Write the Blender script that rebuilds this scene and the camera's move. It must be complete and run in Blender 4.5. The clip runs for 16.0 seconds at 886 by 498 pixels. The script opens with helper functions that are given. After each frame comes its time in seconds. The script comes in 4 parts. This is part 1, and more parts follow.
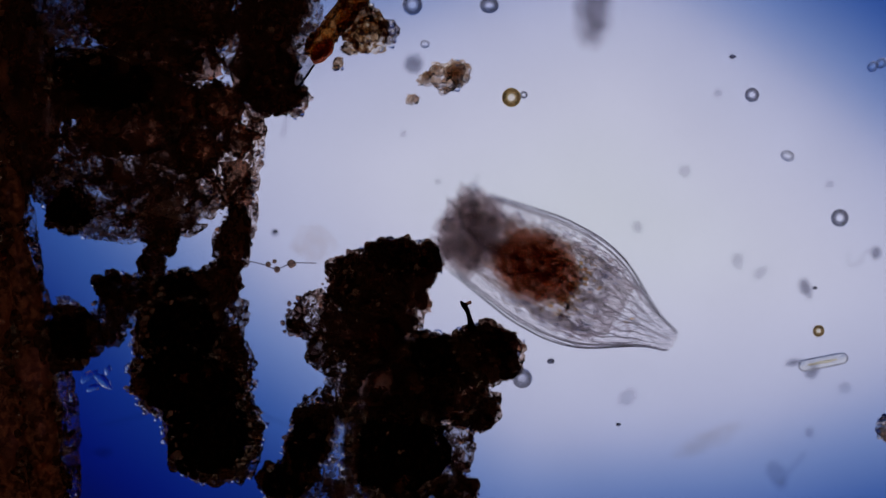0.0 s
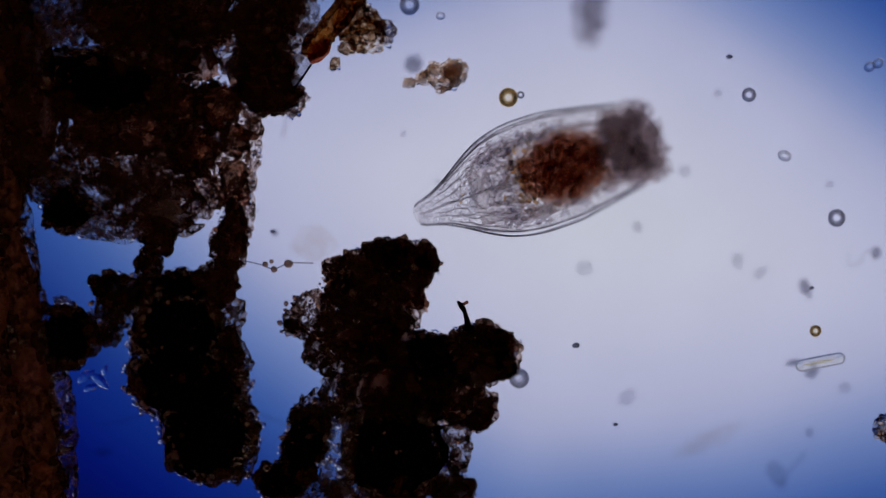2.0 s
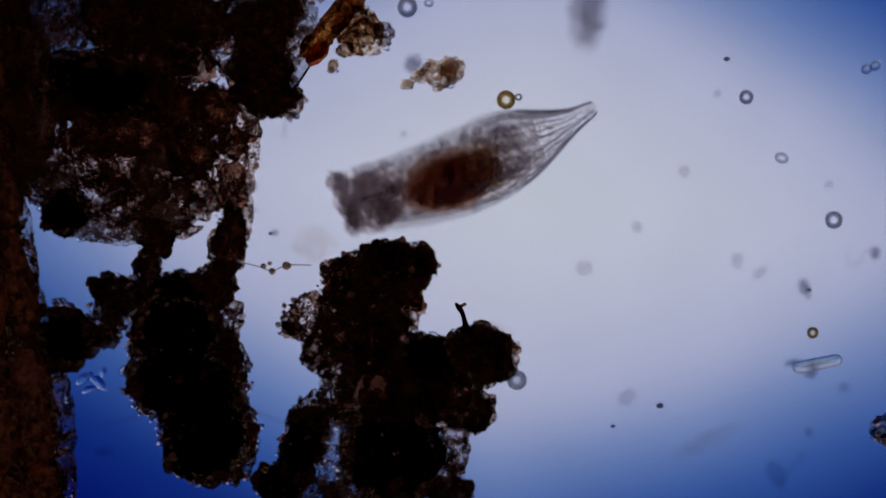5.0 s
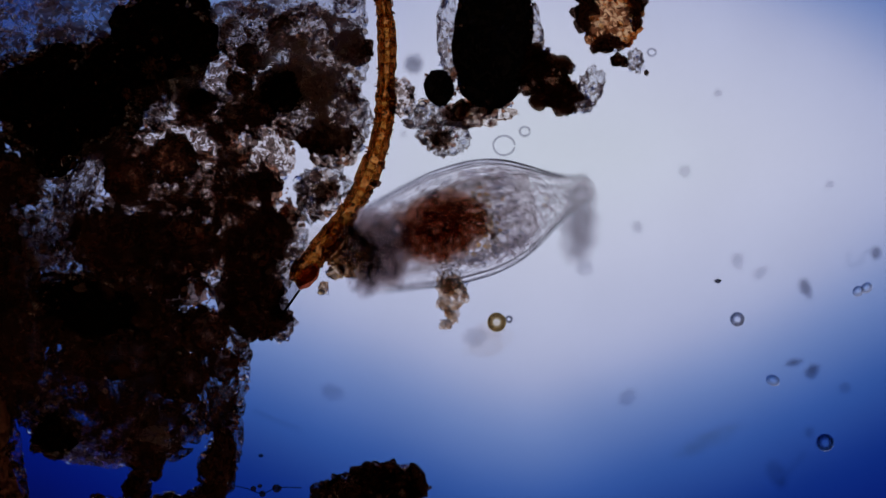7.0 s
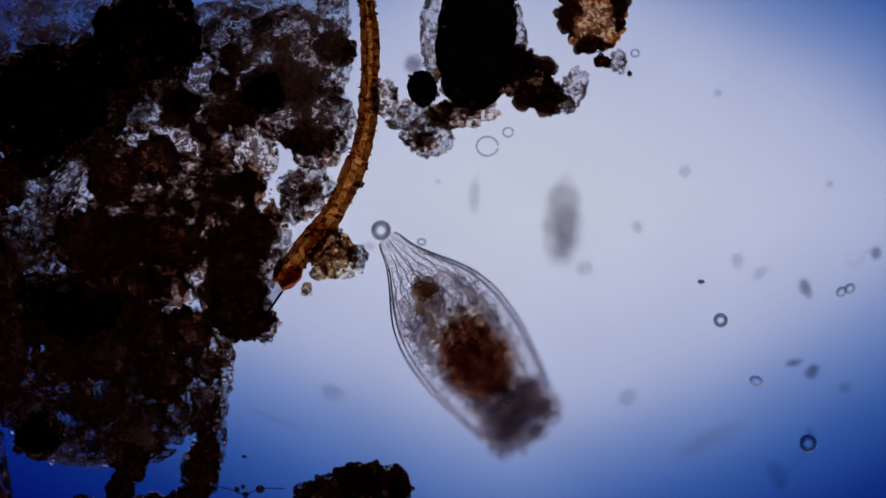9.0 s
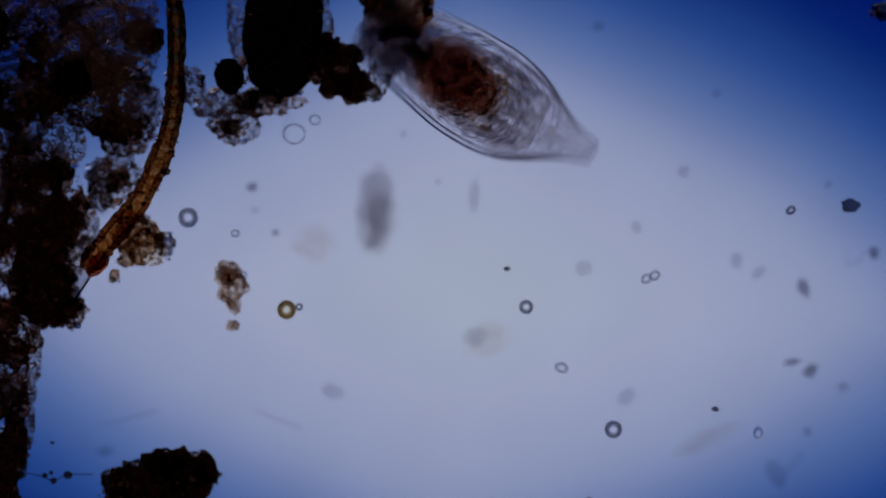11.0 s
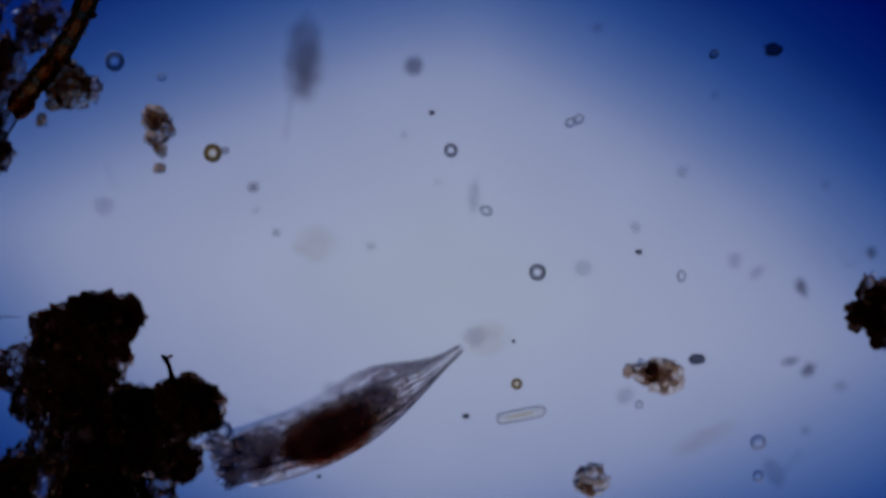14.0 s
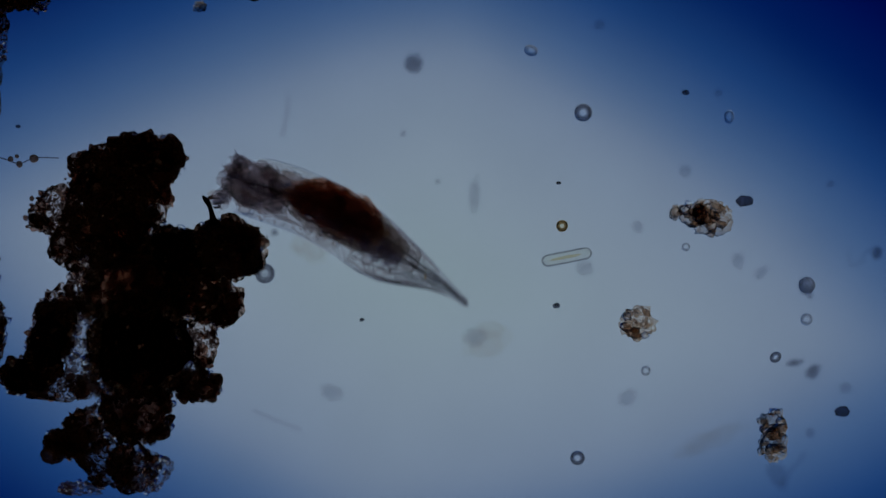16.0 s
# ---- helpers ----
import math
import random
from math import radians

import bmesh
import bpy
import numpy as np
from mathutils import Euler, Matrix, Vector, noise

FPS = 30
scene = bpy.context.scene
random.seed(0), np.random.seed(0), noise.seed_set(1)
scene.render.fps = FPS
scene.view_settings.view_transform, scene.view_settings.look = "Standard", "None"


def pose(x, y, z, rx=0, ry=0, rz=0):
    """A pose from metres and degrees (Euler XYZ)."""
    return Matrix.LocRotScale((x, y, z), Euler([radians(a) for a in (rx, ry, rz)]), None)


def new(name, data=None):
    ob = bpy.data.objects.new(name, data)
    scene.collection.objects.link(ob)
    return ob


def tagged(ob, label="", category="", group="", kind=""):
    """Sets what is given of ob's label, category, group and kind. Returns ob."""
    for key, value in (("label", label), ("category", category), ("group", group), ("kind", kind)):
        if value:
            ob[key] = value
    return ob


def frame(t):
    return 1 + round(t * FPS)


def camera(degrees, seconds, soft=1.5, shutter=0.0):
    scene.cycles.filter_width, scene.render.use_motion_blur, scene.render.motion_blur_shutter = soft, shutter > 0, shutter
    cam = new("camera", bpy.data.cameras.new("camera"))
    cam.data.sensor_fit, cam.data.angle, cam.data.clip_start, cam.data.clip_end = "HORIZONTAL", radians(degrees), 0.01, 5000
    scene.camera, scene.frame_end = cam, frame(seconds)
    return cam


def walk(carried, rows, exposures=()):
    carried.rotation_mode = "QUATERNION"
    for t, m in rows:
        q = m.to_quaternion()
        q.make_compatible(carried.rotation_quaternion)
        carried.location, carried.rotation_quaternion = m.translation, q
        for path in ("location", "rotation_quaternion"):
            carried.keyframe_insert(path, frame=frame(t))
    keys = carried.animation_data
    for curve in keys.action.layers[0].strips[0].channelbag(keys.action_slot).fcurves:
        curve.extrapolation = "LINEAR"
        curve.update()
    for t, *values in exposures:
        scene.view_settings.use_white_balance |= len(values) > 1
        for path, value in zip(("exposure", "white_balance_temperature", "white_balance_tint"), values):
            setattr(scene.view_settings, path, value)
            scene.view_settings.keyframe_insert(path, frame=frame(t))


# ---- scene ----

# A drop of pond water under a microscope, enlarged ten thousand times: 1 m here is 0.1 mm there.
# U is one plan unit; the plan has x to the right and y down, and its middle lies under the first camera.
U = 0.004
LENS = 14.0
HEIGHT = 784 * U / math.tan(radians(LENS / 2))
SLIDE_TOP = -0.14
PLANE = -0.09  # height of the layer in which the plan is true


def P(x, y, z=0.0):
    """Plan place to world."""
    return Vector(((x - 784) * U, (441 - y) * U, z))


# light passes many thin layers here
scene.cycles.max_bounces, scene.cycles.transmission_bounces, scene.cycles.transparent_max_bounces = 32, 32, 64

# ---- camera ----
cam = camera(LENS, 16.0, soft=1.1, shutter=0.5)
cam.data.dof.use_dof = True
cam.data.dof.focus_distance = HEIGHT + PLANE - 0.06
cam.data.dof.aperture_fstop = 0.085
# seconds, plan shift right, plan shift down, nearness
PATH = [
    (0.0, 0.0, 0.0, 1.0), (0.5, 5.5, 0.5, 1.0), (1.0, 5.5, 0.5, 1.0), (1.5, 5.5, 0.0, 1.0), (2.0, 5.4, 0.0, 1.0),
    (2.5, 8.0, -0.8, 1.0), (3.0, 8.5, -1.4, 1.0), (5.3, 9.5, -4.6, 0.998), (5.5, 10.1, -14.2, 0.998), (6.0, 14.2, -48.5, 0.999),
    (6.1, 15.5, -91, 1.0), (6.3, 18.4, -177, 1.0), (6.5, 19.4, -255.5, 1.0), (7.0, 26, -397.5, 1.0), (7.5, 22.4, -397.2, 1.0),
    (8.0, 25.0, -399, 1.0), (8.2, 25.5, -399, 1.0), (10.3, 114, -398, 0.998), (10.5, 135, -395, 0.997), (10.7, 322, -387, 0.996),
    (10.9, 396, -380, 0.995), (11.0, 399, -376, 0.995), (11.5, 402, -377.5, 0.996), (11.9, 406, -377.5, 0.996), (12.0, 427, -374.7, 0.997),
    (12.5, 530.7, -371, 0.998), (12.7, 552, -365.5, 0.995), (13.0, 542.3, -234.3, 0.988), (13.5, 535.8, -167.2, 0.989),
    (14.0, 532.9, -96.5, 0.989), (14.5, 512.6, 6.8, 0.989), (15.0, 496, 100.7, 0.992), (15.3, 480, 150, 0.993), (15.5, 464, 168.7, 0.995), (16.0, 454.5, 185.8, 1.002),
]
EXPOSURES = [(0.0, 0.05, 6600, 12), (3.0, 0.05, 6600, 12), (5.3, -0.04, 6500, 9), (6.5, 0.08, 6450, 9), (8.2, 0.13, 6400, 9), (10.3, -0.16, 6150, 9), (10.8, -0.36, 6000, 9), (11.0, -0.48, 5850, 10), (12.0, -0.53, 5780, 10), (13.0, -0.58, 5740, 10), (14.0, -0.62, 5720, 10), (14.5, -0.63, 5700, 9), (15.0, -0.65, 5680, 3), (15.5, -0.7, 5640, -6), (16.0, -1.02, 5720, -13)]


def eye(t):
    """The camera's plan shift and nearness at t."""
    ts = [r[0] for r in PATH]
    return [float(np.interp(t, ts, [r[i] for r in PATH])) for i in (1, 2, 3)]


def eye_pose(dx, dy, near, z=None):
    p = P(784 + dx, 441 + dy, HEIGHT / near + PLANE if z is None else z)
    return pose(p.x, p.y, p.z)


walk(cam, [(t, eye_pose(dx, dy, k)) for t, dx, dy, k in PATH], exposures=EXPOSURES)

# ---- world ----
# warm fill from all round, added to brown the detritus; its source is unseen
world = bpy.data.worlds.new("warm_ambient_fill")
scene.world = world
world.use_nodes = True
world.node_tree.nodes["Background"].inputs[0].default_value = (0.88, 0.55, 0.41, 1)
world.node_tree.nodes["Background"].inputs[1].default_value = 0.2


# ---- materials ----
def material(name):
    m = bpy.data.materials.new(name)
    m.use_nodes = True
    nt = m.node_tree
    nt.nodes.clear()
    out = nt.nodes.new("ShaderNodeOutputMaterial")
    return m, nt, out


def node(nt, kind, **values):
    n = nt.nodes.new(kind)
    for key, value in values.items():
        n.inputs[key.replace("_", " ")].default_value = value
    return n


def ramp(nt, stops, constant=False):
    n = nt.nodes.new("ShaderNodeValToRGB")
    if constant:
        n.color_ramp.interpolation = "CONSTANT"
    e = n.color_ramp.elements
    while len(e) < len(stops):
        e.new(0.5)
    for el, (p, c) in zip(e, stops):
        el.position, el.color = p, (*c, 1)
    return n


def noise_tex(nt, scale, detail=4.0, rough=0.6):
    co = nt.nodes.new("ShaderNodeTexCoord")
    n = node(nt, "ShaderNodeTexNoise", Scale=scale, Detail=detail, Roughness=rough)
    nt.links.new(co.outputs["Object"], n.inputs["Vector"])
    return n


def bumped(nt, shader, scale, strength, distance=0.02):
    n = noise_tex(nt, scale, 5.0)
    b = node(nt, "ShaderNodeBump", Strength=strength, Distance=distance)
    nt.links.new(n.outputs["Fac"], b.inputs["Height"])
    nt.links.new(b.outputs["Normal"], shader.inputs["Normal"])


def mix(nt, a, b, fac):
    m = nt.nodes.new("ShaderNodeMixShader")
    if isinstance(fac, float):
        m.inputs[0].default_value = fac
    else:
        nt.links.new(fac, m.inputs[0])
    nt.links.new(a.outputs[0], m.inputs[1])
    nt.links.new(b.outputs[0], m.inputs[2])
    return m


def earthy(name, dark, light, seep, see=0.5, scale=14.0, gaps=(0.40, 0.52, 0.62), least=0.12, steep=None):
    """Packed organic matter: dull body colour, light that seeps through thinner spots, and a share that scatters right through (steep)."""
    m, nt, out = material(name)
    n = noise_tex(nt, scale * 2.0, 4.0, 0.62)
    n.inputs["Distortion"].default_value = 0.9
    r = ramp(nt, [(0.42, dark), (0.50, tuple(c * 0.4 for c in light)), (0.60, light)])
    nt.links.new(n.outputs["Fac"], r.inputs[0])
    d = node(nt, "ShaderNodeBsdfDiffuse", Roughness=0.8)
    nt.links.new(r.outputs[0], d.inputs["Color"])
    bumped(nt, d, scale * 3, 0.8)
    if steep:
        wide = noise_tex(nt, scale * 0.35, 5.0, 0.7)
        tones = ramp(nt, [(0.42, tuple(c * 0.15 for c in steep)), (0.62, steep)])
        nt.links.new(wide.outputs["Fac"], tones.inputs[0])
        through_body = nt.nodes.new("ShaderNodeBsdfTranslucent")
        nt.links.new(tones.outputs[0], through_body.inputs["Color"])
        d = mix(nt, d, through_body, 0.7)
    tr = nt.nodes.new("ShaderNodeBsdfTransparent")
    n2 = noise_tex(nt, scale * 0.6, 7.0, 0.72)
    r2 = ramp(nt, [(gaps[0], tuple(c * least for c in seep)), (gaps[1], tuple(c * 0.6 for c in seep)), (gaps[2], seep)])
    nt.links.new(n2.outputs["Fac"], r2.inputs[0])
    nt.links.new(r2.outputs[0], tr.inputs["Color"])
    nt.links.new(mix(nt, d, tr, see).outputs[0], out.inputs[0])
    return m


def grainy(name, browns, amber, clear, ior=1.12, split=(0.45, 0.75)):
    """Loose grains: some dull brown, some amber and some clear, picked grain by grain."""
    m, nt, out = material(name)
    geo = nt.nodes.new("ShaderNodeNewGeometry")
    col = ramp(nt, [(0.0, browns[0]), (0.5, browns[1]), (1.0, browns[2])])
    rnd = node(nt, "ShaderNodeMath")
    rnd.operation = "FRACT"
    mul = node(nt, "ShaderNodeMath")
    mul.operation = "MULTIPLY"
    mul.inputs[1].default_value = 7.31
    nt.links.new(geo.outputs["Random Per Island"], mul.inputs[0])
    nt.links.new(mul.outputs[0], rnd.inputs[0])
    nt.links.new(rnd.outputs[0], col.inputs[0])
    d = node(nt, "ShaderNodeBsdfDiffuse")
    t = node(nt, "ShaderNodeBsdfTranslucent")
    pale = node(nt, "ShaderNodeGamma", Gamma=0.7)
    nt.links.new(col.outputs[0], pale.inputs["Color"])
    nt.links.new(pale.outputs[0], d.inputs["Color"])
    nt.links.new(pale.outputs[0], t.inputs["Color"])
    tint = nt.nodes.new("ShaderNodeBsdfRefraction")
    tint.inputs["IOR"].default_value, tint.inputs["Roughness"].default_value = 1.06, 0.05
    lift = node(nt, "ShaderNodeGamma", Gamma=0.5)
    nt.links.new(col.outputs[0], lift.inputs["Color"])
    nt.links.new(lift.outputs[0], tint.inputs["Color"])
    dull = mix(nt, mix(nt, d, t, 0.6), tint, 0.8)
    g1 = node(nt, "ShaderNodeBsdfGlass", Color=(*amber, 1), Roughness=0.03, IOR=ior)
    g2 = node(nt, "ShaderNodeBsdfGlass", Color=(*clear, 1), Roughness=0.0, IOR=ior + 0.03)
    s1 = ramp(nt, [(0.0, (0, 0, 0)), (split[0], (1, 1, 1))], True)
    s2 = ramp(nt, [(0.0, (0, 0, 0)), (split[1], (1, 1, 1))], True)
    for s in (s1, s2):
        nt.links.new(geo.outputs["Random Per Island"], s.inputs[0])
    nt.links.new(mix(nt, mix(nt, dull, g1, s1.outputs[0]), g2, s2.outputs[0]).outputs[0], out.inputs[0])
    return m


def glassy(name, colour, ior, rough=0.0, bump=0.0, scale=30.0, colour2=None):
    m, nt, out = material(name)
    g = node(nt, "ShaderNodeBsdfGlass", Color=(*colour, 1), Roughness=rough, IOR=ior)
    if colour2:
        n = noise_tex(nt, scale * 0.7, 5.0, 0.7)
        r = ramp(nt, [(0.42, colour), (0.58, colour2)])
        nt.links.new(n.outputs["Fac"], r.inputs[0])
        nt.links.new(r.outputs[0], g.inputs["Color"])
    if bump:
        bumped(nt, g, scale, bump)
    nt.links.new(g.outputs[0], out.inputs[0])
    return m


def sheer(name, colour, colour2=None, scale=10.0, body=0.0, body_colour=(0.1, 0.06, 0.03)):
    """A thin layer that tints what is behind it, in two tones, with some dull body."""
    m, nt, out = material(name)
    t = node(nt, "ShaderNodeBsdfTransparent", Color=(*colour, 1))
    if colour2:
        n = noise_tex(nt, scale, 5.0)
        r = ramp(nt, [(0.35, colour), (0.68, colour2)])
        nt.links.new(n.outputs["Fac"], r.inputs[0])
        nt.links.new(r.outputs[0], t.inputs["Color"])
    last = t
    if body:
        last = mix(nt, node(nt, "ShaderNodeBsdfDiffuse", Color=(*body_colour, 1)), node(nt, "ShaderNodeBsdfTranslucent", Color=(*body_colour, 1)), 0.5)
        last = mix(nt, t, last, body)
    nt.links.new(last.outputs[0], out.inputs[0])
    return m


def porous(name, dark, mid, clear, scale=24.0, gaps=(0.42, 0.50, 0.57), haze=0.12, scatter=(0.4, 0.2, 0.12)):
    """A loose mat: dark crumbs with squiggly clear gaps between them."""
    m, nt, out = material(name)
    co = nt.nodes.new("ShaderNodeTexCoord")
    n = node(nt, "ShaderNodeTexNoise", Scale=scale, Detail=3.5, Roughness=0.6, Distortion=0.9)
    nt.links.new(co.outputs["Object"], n.inputs["Vector"])
    wide = node(nt, "ShaderNodeTexNoise", Scale=scale * 0.22, Detail=2.0, Roughness=0.5)
    nt.links.new(co.outputs["Object"], wide.inputs["Vector"])
    both = node(nt, "ShaderNodeMath")
    both.operation = "MULTIPLY_ADD"
    both.inputs[1].default_value = 0.7
    nt.links.new(wide.outputs["Fac"], both.inputs[0])
    shift = node(nt, "ShaderNodeMath")
    shift.operation = "MULTIPLY_ADD"
    shift.inputs[1].default_value, shift.inputs[2].default_value = 1.0, -0.35
    nt.links.new(n.outputs["Fac"], shift.inputs[0])
    nt.links.new(shift.outputs[0], both.inputs[2])
    r = ramp(nt, [(gaps[0], dark), (gaps[1], mid), (gaps[2], clear)])
    nt.links.new(both.outputs[0], r.inputs[0])
    t = nt.nodes.new("ShaderNodeBsdfTransparent")
    nt.links.new(r.outputs[0], t.inputs["Color"])
    d = node(nt, "ShaderNodeBsdfDiffuse", Color=(0.24, 0.11, 0.065, 1))
    lit = node(nt, "ShaderNodeBsdfTranslucent", Color=(*scatter, 1))
    nt.links.new(mix(nt, t, mix(nt, d, lit, 0.6), haze).outputs[0], out.inputs[0])
    return m


def wrinkled(name, crease_shade, clear):
    """A clear skin; the shade of fine creases that run lengthwise is put into its tint."""
    m, nt, out = material(name)
    co = nt.nodes.new("ShaderNodeTexCoord")
    mp = nt.nodes.new("ShaderNodeMapping")
    mp.inputs["Scale"].default_value = (17, 5.5, 17)
    nt.links.new(co.outputs["Object"], mp.inputs["Vector"])
    n = node(nt, "ShaderNodeTexNoise", Scale=1.0, Detail=3.0, Roughness=0.55, Distortion=1.6)
    nt.links.new(mp.outputs[0], n.inputs["Vector"])
    r = ramp(nt, [(0.40, clear), (0.47, crease_shade), (0.50, clear), (0.56, clear), (0.60, crease_shade), (0.64, clear)])
    nt.links.new(n.outputs["Fac"], r.inputs[0])
    t = nt.nodes.new("ShaderNodeBsdfTransparent")
    nt.links.new(r.outputs[0], t.inputs["Color"])
    nt.links.new(t.outputs[0], out.inputs[0])
    return m


def lamp_glow():
    """The frosted face of the microscope's lamp: white in the middle; the view's blue edge falloff is put into its
    glow.
    """
    m, nt, out = material("lamp_glow")
    co = nt.nodes.new("ShaderNodeTexCoord")
    n = node(nt, "ShaderNodeTexNoise", Scale=0.24, Detail=2.0, Roughness=0.45)
    nt.links.new(co.outputs["Object"], n.inputs["Vector"])
    mp = nt.nodes.new("ShaderNodeMapping")
    mp.inputs["Scale"].default_value = (1 / GLOW_W, 1 / GLOW_H, 1)
    nt.links.new(co.outputs["Object"], mp.inputs["Vector"])
    xyz = nt.nodes.new("ShaderNodeSeparateXYZ")
    nt.links.new(mp.outputs[0], xyz.inputs[0])

    def calc(op, a, b=None, c=None):
        q = nt.nodes.new("ShaderNodeMath")
        q.operation = op
        for i, v in enumerate((a, b, c)):
            if isinstance(v, float):
                q.inputs[i].default_value = v
            elif v is not None:
                nt.links.new(v, q.inputs[i])
        return q.outputs[0]

    px = calc("POWER", calc("ABSOLUTE", xyz.outputs[0]), 1.3)
    py = calc("POWER", calc("ABSOLUTE", xyz.outputs[1]), 1.3)
    wave = calc("MULTIPLY_ADD", n.outputs["Fac"], 0.24, -0.12)
    v = calc("MULTIPLY", calc("ADD", calc("ADD", px, py), wave), 0.5)
    r = ramp(nt, [(0.0, (0.51, 0.543, 0.641)), (0.14, (0.475, 0.495, 0.648)), (0.30, (0.37, 0.40, 0.59)), (0.42, (0.142, 0.212, 0.455)),
                  (0.54, (0.034, 0.092, 0.335)), (0.68, (0.005, 0.025, 0.195)), (0.85, (0.001, 0.006, 0.14)), (1.0, (0.001, 0.003, 0.06))])
    nt.links.new(v, r.inputs[0])
    e = node(nt, "ShaderNodeEmission", Strength=1.05)
    # the view's faint mottling, put into the strength
    n2 = node(nt, "ShaderNodeTexNoise", Scale=1.4, Detail=3.0, Roughness=0.6)
    nt.links.new(co.outputs["Object"], n2.inputs["Vector"])
    nt.links.new(calc("MULTIPLY_ADD", n2.outputs["Fac"], 0.20, 0.96), e.inputs["Strength"])
    nt.links.new(r.outputs[0], e.inputs["Color"])
    nt.links.new(e.outputs[0], out.inputs[0])
    return m


GLOW_W, GLOW_H = 5.27, 2.88
M_LAMP = lamp_glow()
M_HUMUS = earthy("black_humus", (0.006, 0.004, 0.003), (0.34, 0.15, 0.085), (0.74, 0.42, 0.28), 0.68, 18.0, steep=(0.8, 0.36, 0.2))
M_PEAT = earthy("black_peat", (0.004, 0.002, 0.0015), (0.17, 0.072, 0.042), (0.84, 0.54, 0.40), 0.78, 13.0, (0.44, 0.55, 0.66), 0.04, steep=(0.75, 0.32, 0.17))
M_COAL = earthy("coal_black_humus", (0.0008, 0.0006, 0.0005), (0.008, 0.004, 0.003), (0.12, 0.05, 0.03), 0.4, 14.0)
M_BARK = earthy("brown_root_bark", (0.03, 0.012, 0.006), (0.38, 0.175, 0.105), (0.93, 0.70, 0.57), 0.88, 15.0, steep=(0.85, 0.42, 0.25))
M_ROOT = earthy("brown_root", (0.06, 0.024, 0.013), (0.62, 0.27, 0.15), (0.9, 0.46, 0.28), 0.35, 11.0, (0.44, 0.55, 0.66), 0.1, (0.9, 0.42, 0.24))
M_FILM = sheer("brown_slime_film", (0.62, 0.44, 0.35), (0.94, 0.86, 0.80), 9.0)
M_SIDE = sheer("filament_edge_shade", (0.34, 0.20, 0.11), (0.70, 0.50, 0.31), 20.0)
M_TIP = sheer("red_brown_tip", (0.50, 0.21, 0.13), (0.72, 0.38, 0.26), 18.0)
M_PLUG = sheer("brown_cell_plug", (0.74, 0.54, 0.36), (0.94, 0.79, 0.60), 26.0)
M_CRUMB = sheer("brown_humus_crumb", (0.30, 0.18, 0.14), (0.76, 0.58, 0.48), 16.0, 0.14, (0.26, 0.115, 0.065))
M_MAT = porous("brown_detritus_mat", (0.19, 0.125, 0.10), (0.52, 0.41, 0.345), (0.94, 0.87, 0.82), 31.0, (0.41, 0.48, 0.56))
M_PALEMAT = porous("pale_detritus_mat", (0.24, 0.19, 0.165), (0.66, 0.60, 0.56), (0.995, 0.99, 0.985), 34.0, (0.40, 0.46, 0.52), 0.3, (0.92, 0.87, 0.82))
M_DARKMAT = porous("dark_detritus_mat", (0.05, 0.032, 0.026), (0.26, 0.18, 0.145), (0.86, 0.76, 0.69), 31.0, (0.43, 0.51, 0.60))
M_RUSTMAT = porous("rusty_mat", (0.2, 0.06, 0.02), (0.55, 0.23, 0.085), (0.9, 0.54, 0.26), 24.0, (0.42, 0.5, 0.58), 0.2, (0.8, 0.36, 0.14))
M_YELLOWMAT = porous("yellow_brown_mat", (0.34, 0.2, 0.1), (0.68, 0.47, 0.29), (0.96, 0.86, 0.71))
M_KNOB = sheer("dark_brown_knob", (0.09, 0.055, 0.042), (0.52, 0.40, 0.33), 24.0, 0.2, (0.2, 0.09, 0.05))
M_TAN = glassy("tan_humus_crumb", (0.66, 0.55, 0.45), 1.05, 0.1, 0.9, 40.0, (0.93, 0.87, 0.80))
M_TANGRAIN = glassy("tan_grain", (0.80, 0.71, 0.63), 1.03, 0.05, 0.6, 34.0, (0.96, 0.92, 0.87))
M_TANDARK = glassy("brown_grain", (0.64, 0.53, 0.45), 1.03, 0.05, 0.6, 34.0, (0.88, 0.80, 0.73))
M_SPECK = sheer("blue_grey_speck", (0.20, 0.20, 0.24), (0.5, 0.5, 0.56), 20.0)
M_DROP = glassy("clear_yolk_droplet", (0.985, 0.975, 0.97), 1.055)
M_SOOT = earthy("sooty_flake", (0.004, 0.005, 0.008), (0.012, 0.011, 0.012), (0.1, 0.1, 0.12), 0.3, 9.0)
M_GRAINS = grainy("detritus_grains", ((0.14, 0.065, 0.045), (0.40, 0.23, 0.165), (0.66, 0.46, 0.36)), (0.80, 0.60, 0.47), (0.95, 0.93, 0.92), 1.08, (0.72, 0.88))
M_FLUFF = grainy("pale_fluff_grains", ((0.34, 0.25, 0.19), (0.54, 0.45, 0.37), (0.72, 0.66, 0.6)), (0.91, 0.84, 0.76), (0.98, 0.98, 0.98), 1.10, (0.5, 0.68))
M_YELLOW = grainy("yellow_crumb_grains", ((0.38, 0.26, 0.14), (0.58, 0.43, 0.26), (0.76, 0.63, 0.44)), (0.92, 0.82, 0.64), (0.97, 0.95, 0.91), 1.09, (0.35, 0.65))
M_SPARK = glassy("clear_edge_grain", (0.97, 0.965, 0.96), 1.16)
M_CRYSTAL = glassy("clear_crystal", (0.97, 0.97, 0.975), 1.14)
M_RUST = grainy("rusty_grains", ((0.3, 0.10, 0.03), (0.65, 0.28, 0.08), (0.85, 0.5, 0.2)), (0.95, 0.68, 0.34), (0.97, 0.88, 0.72), 1.08, (0.5, 0.8))
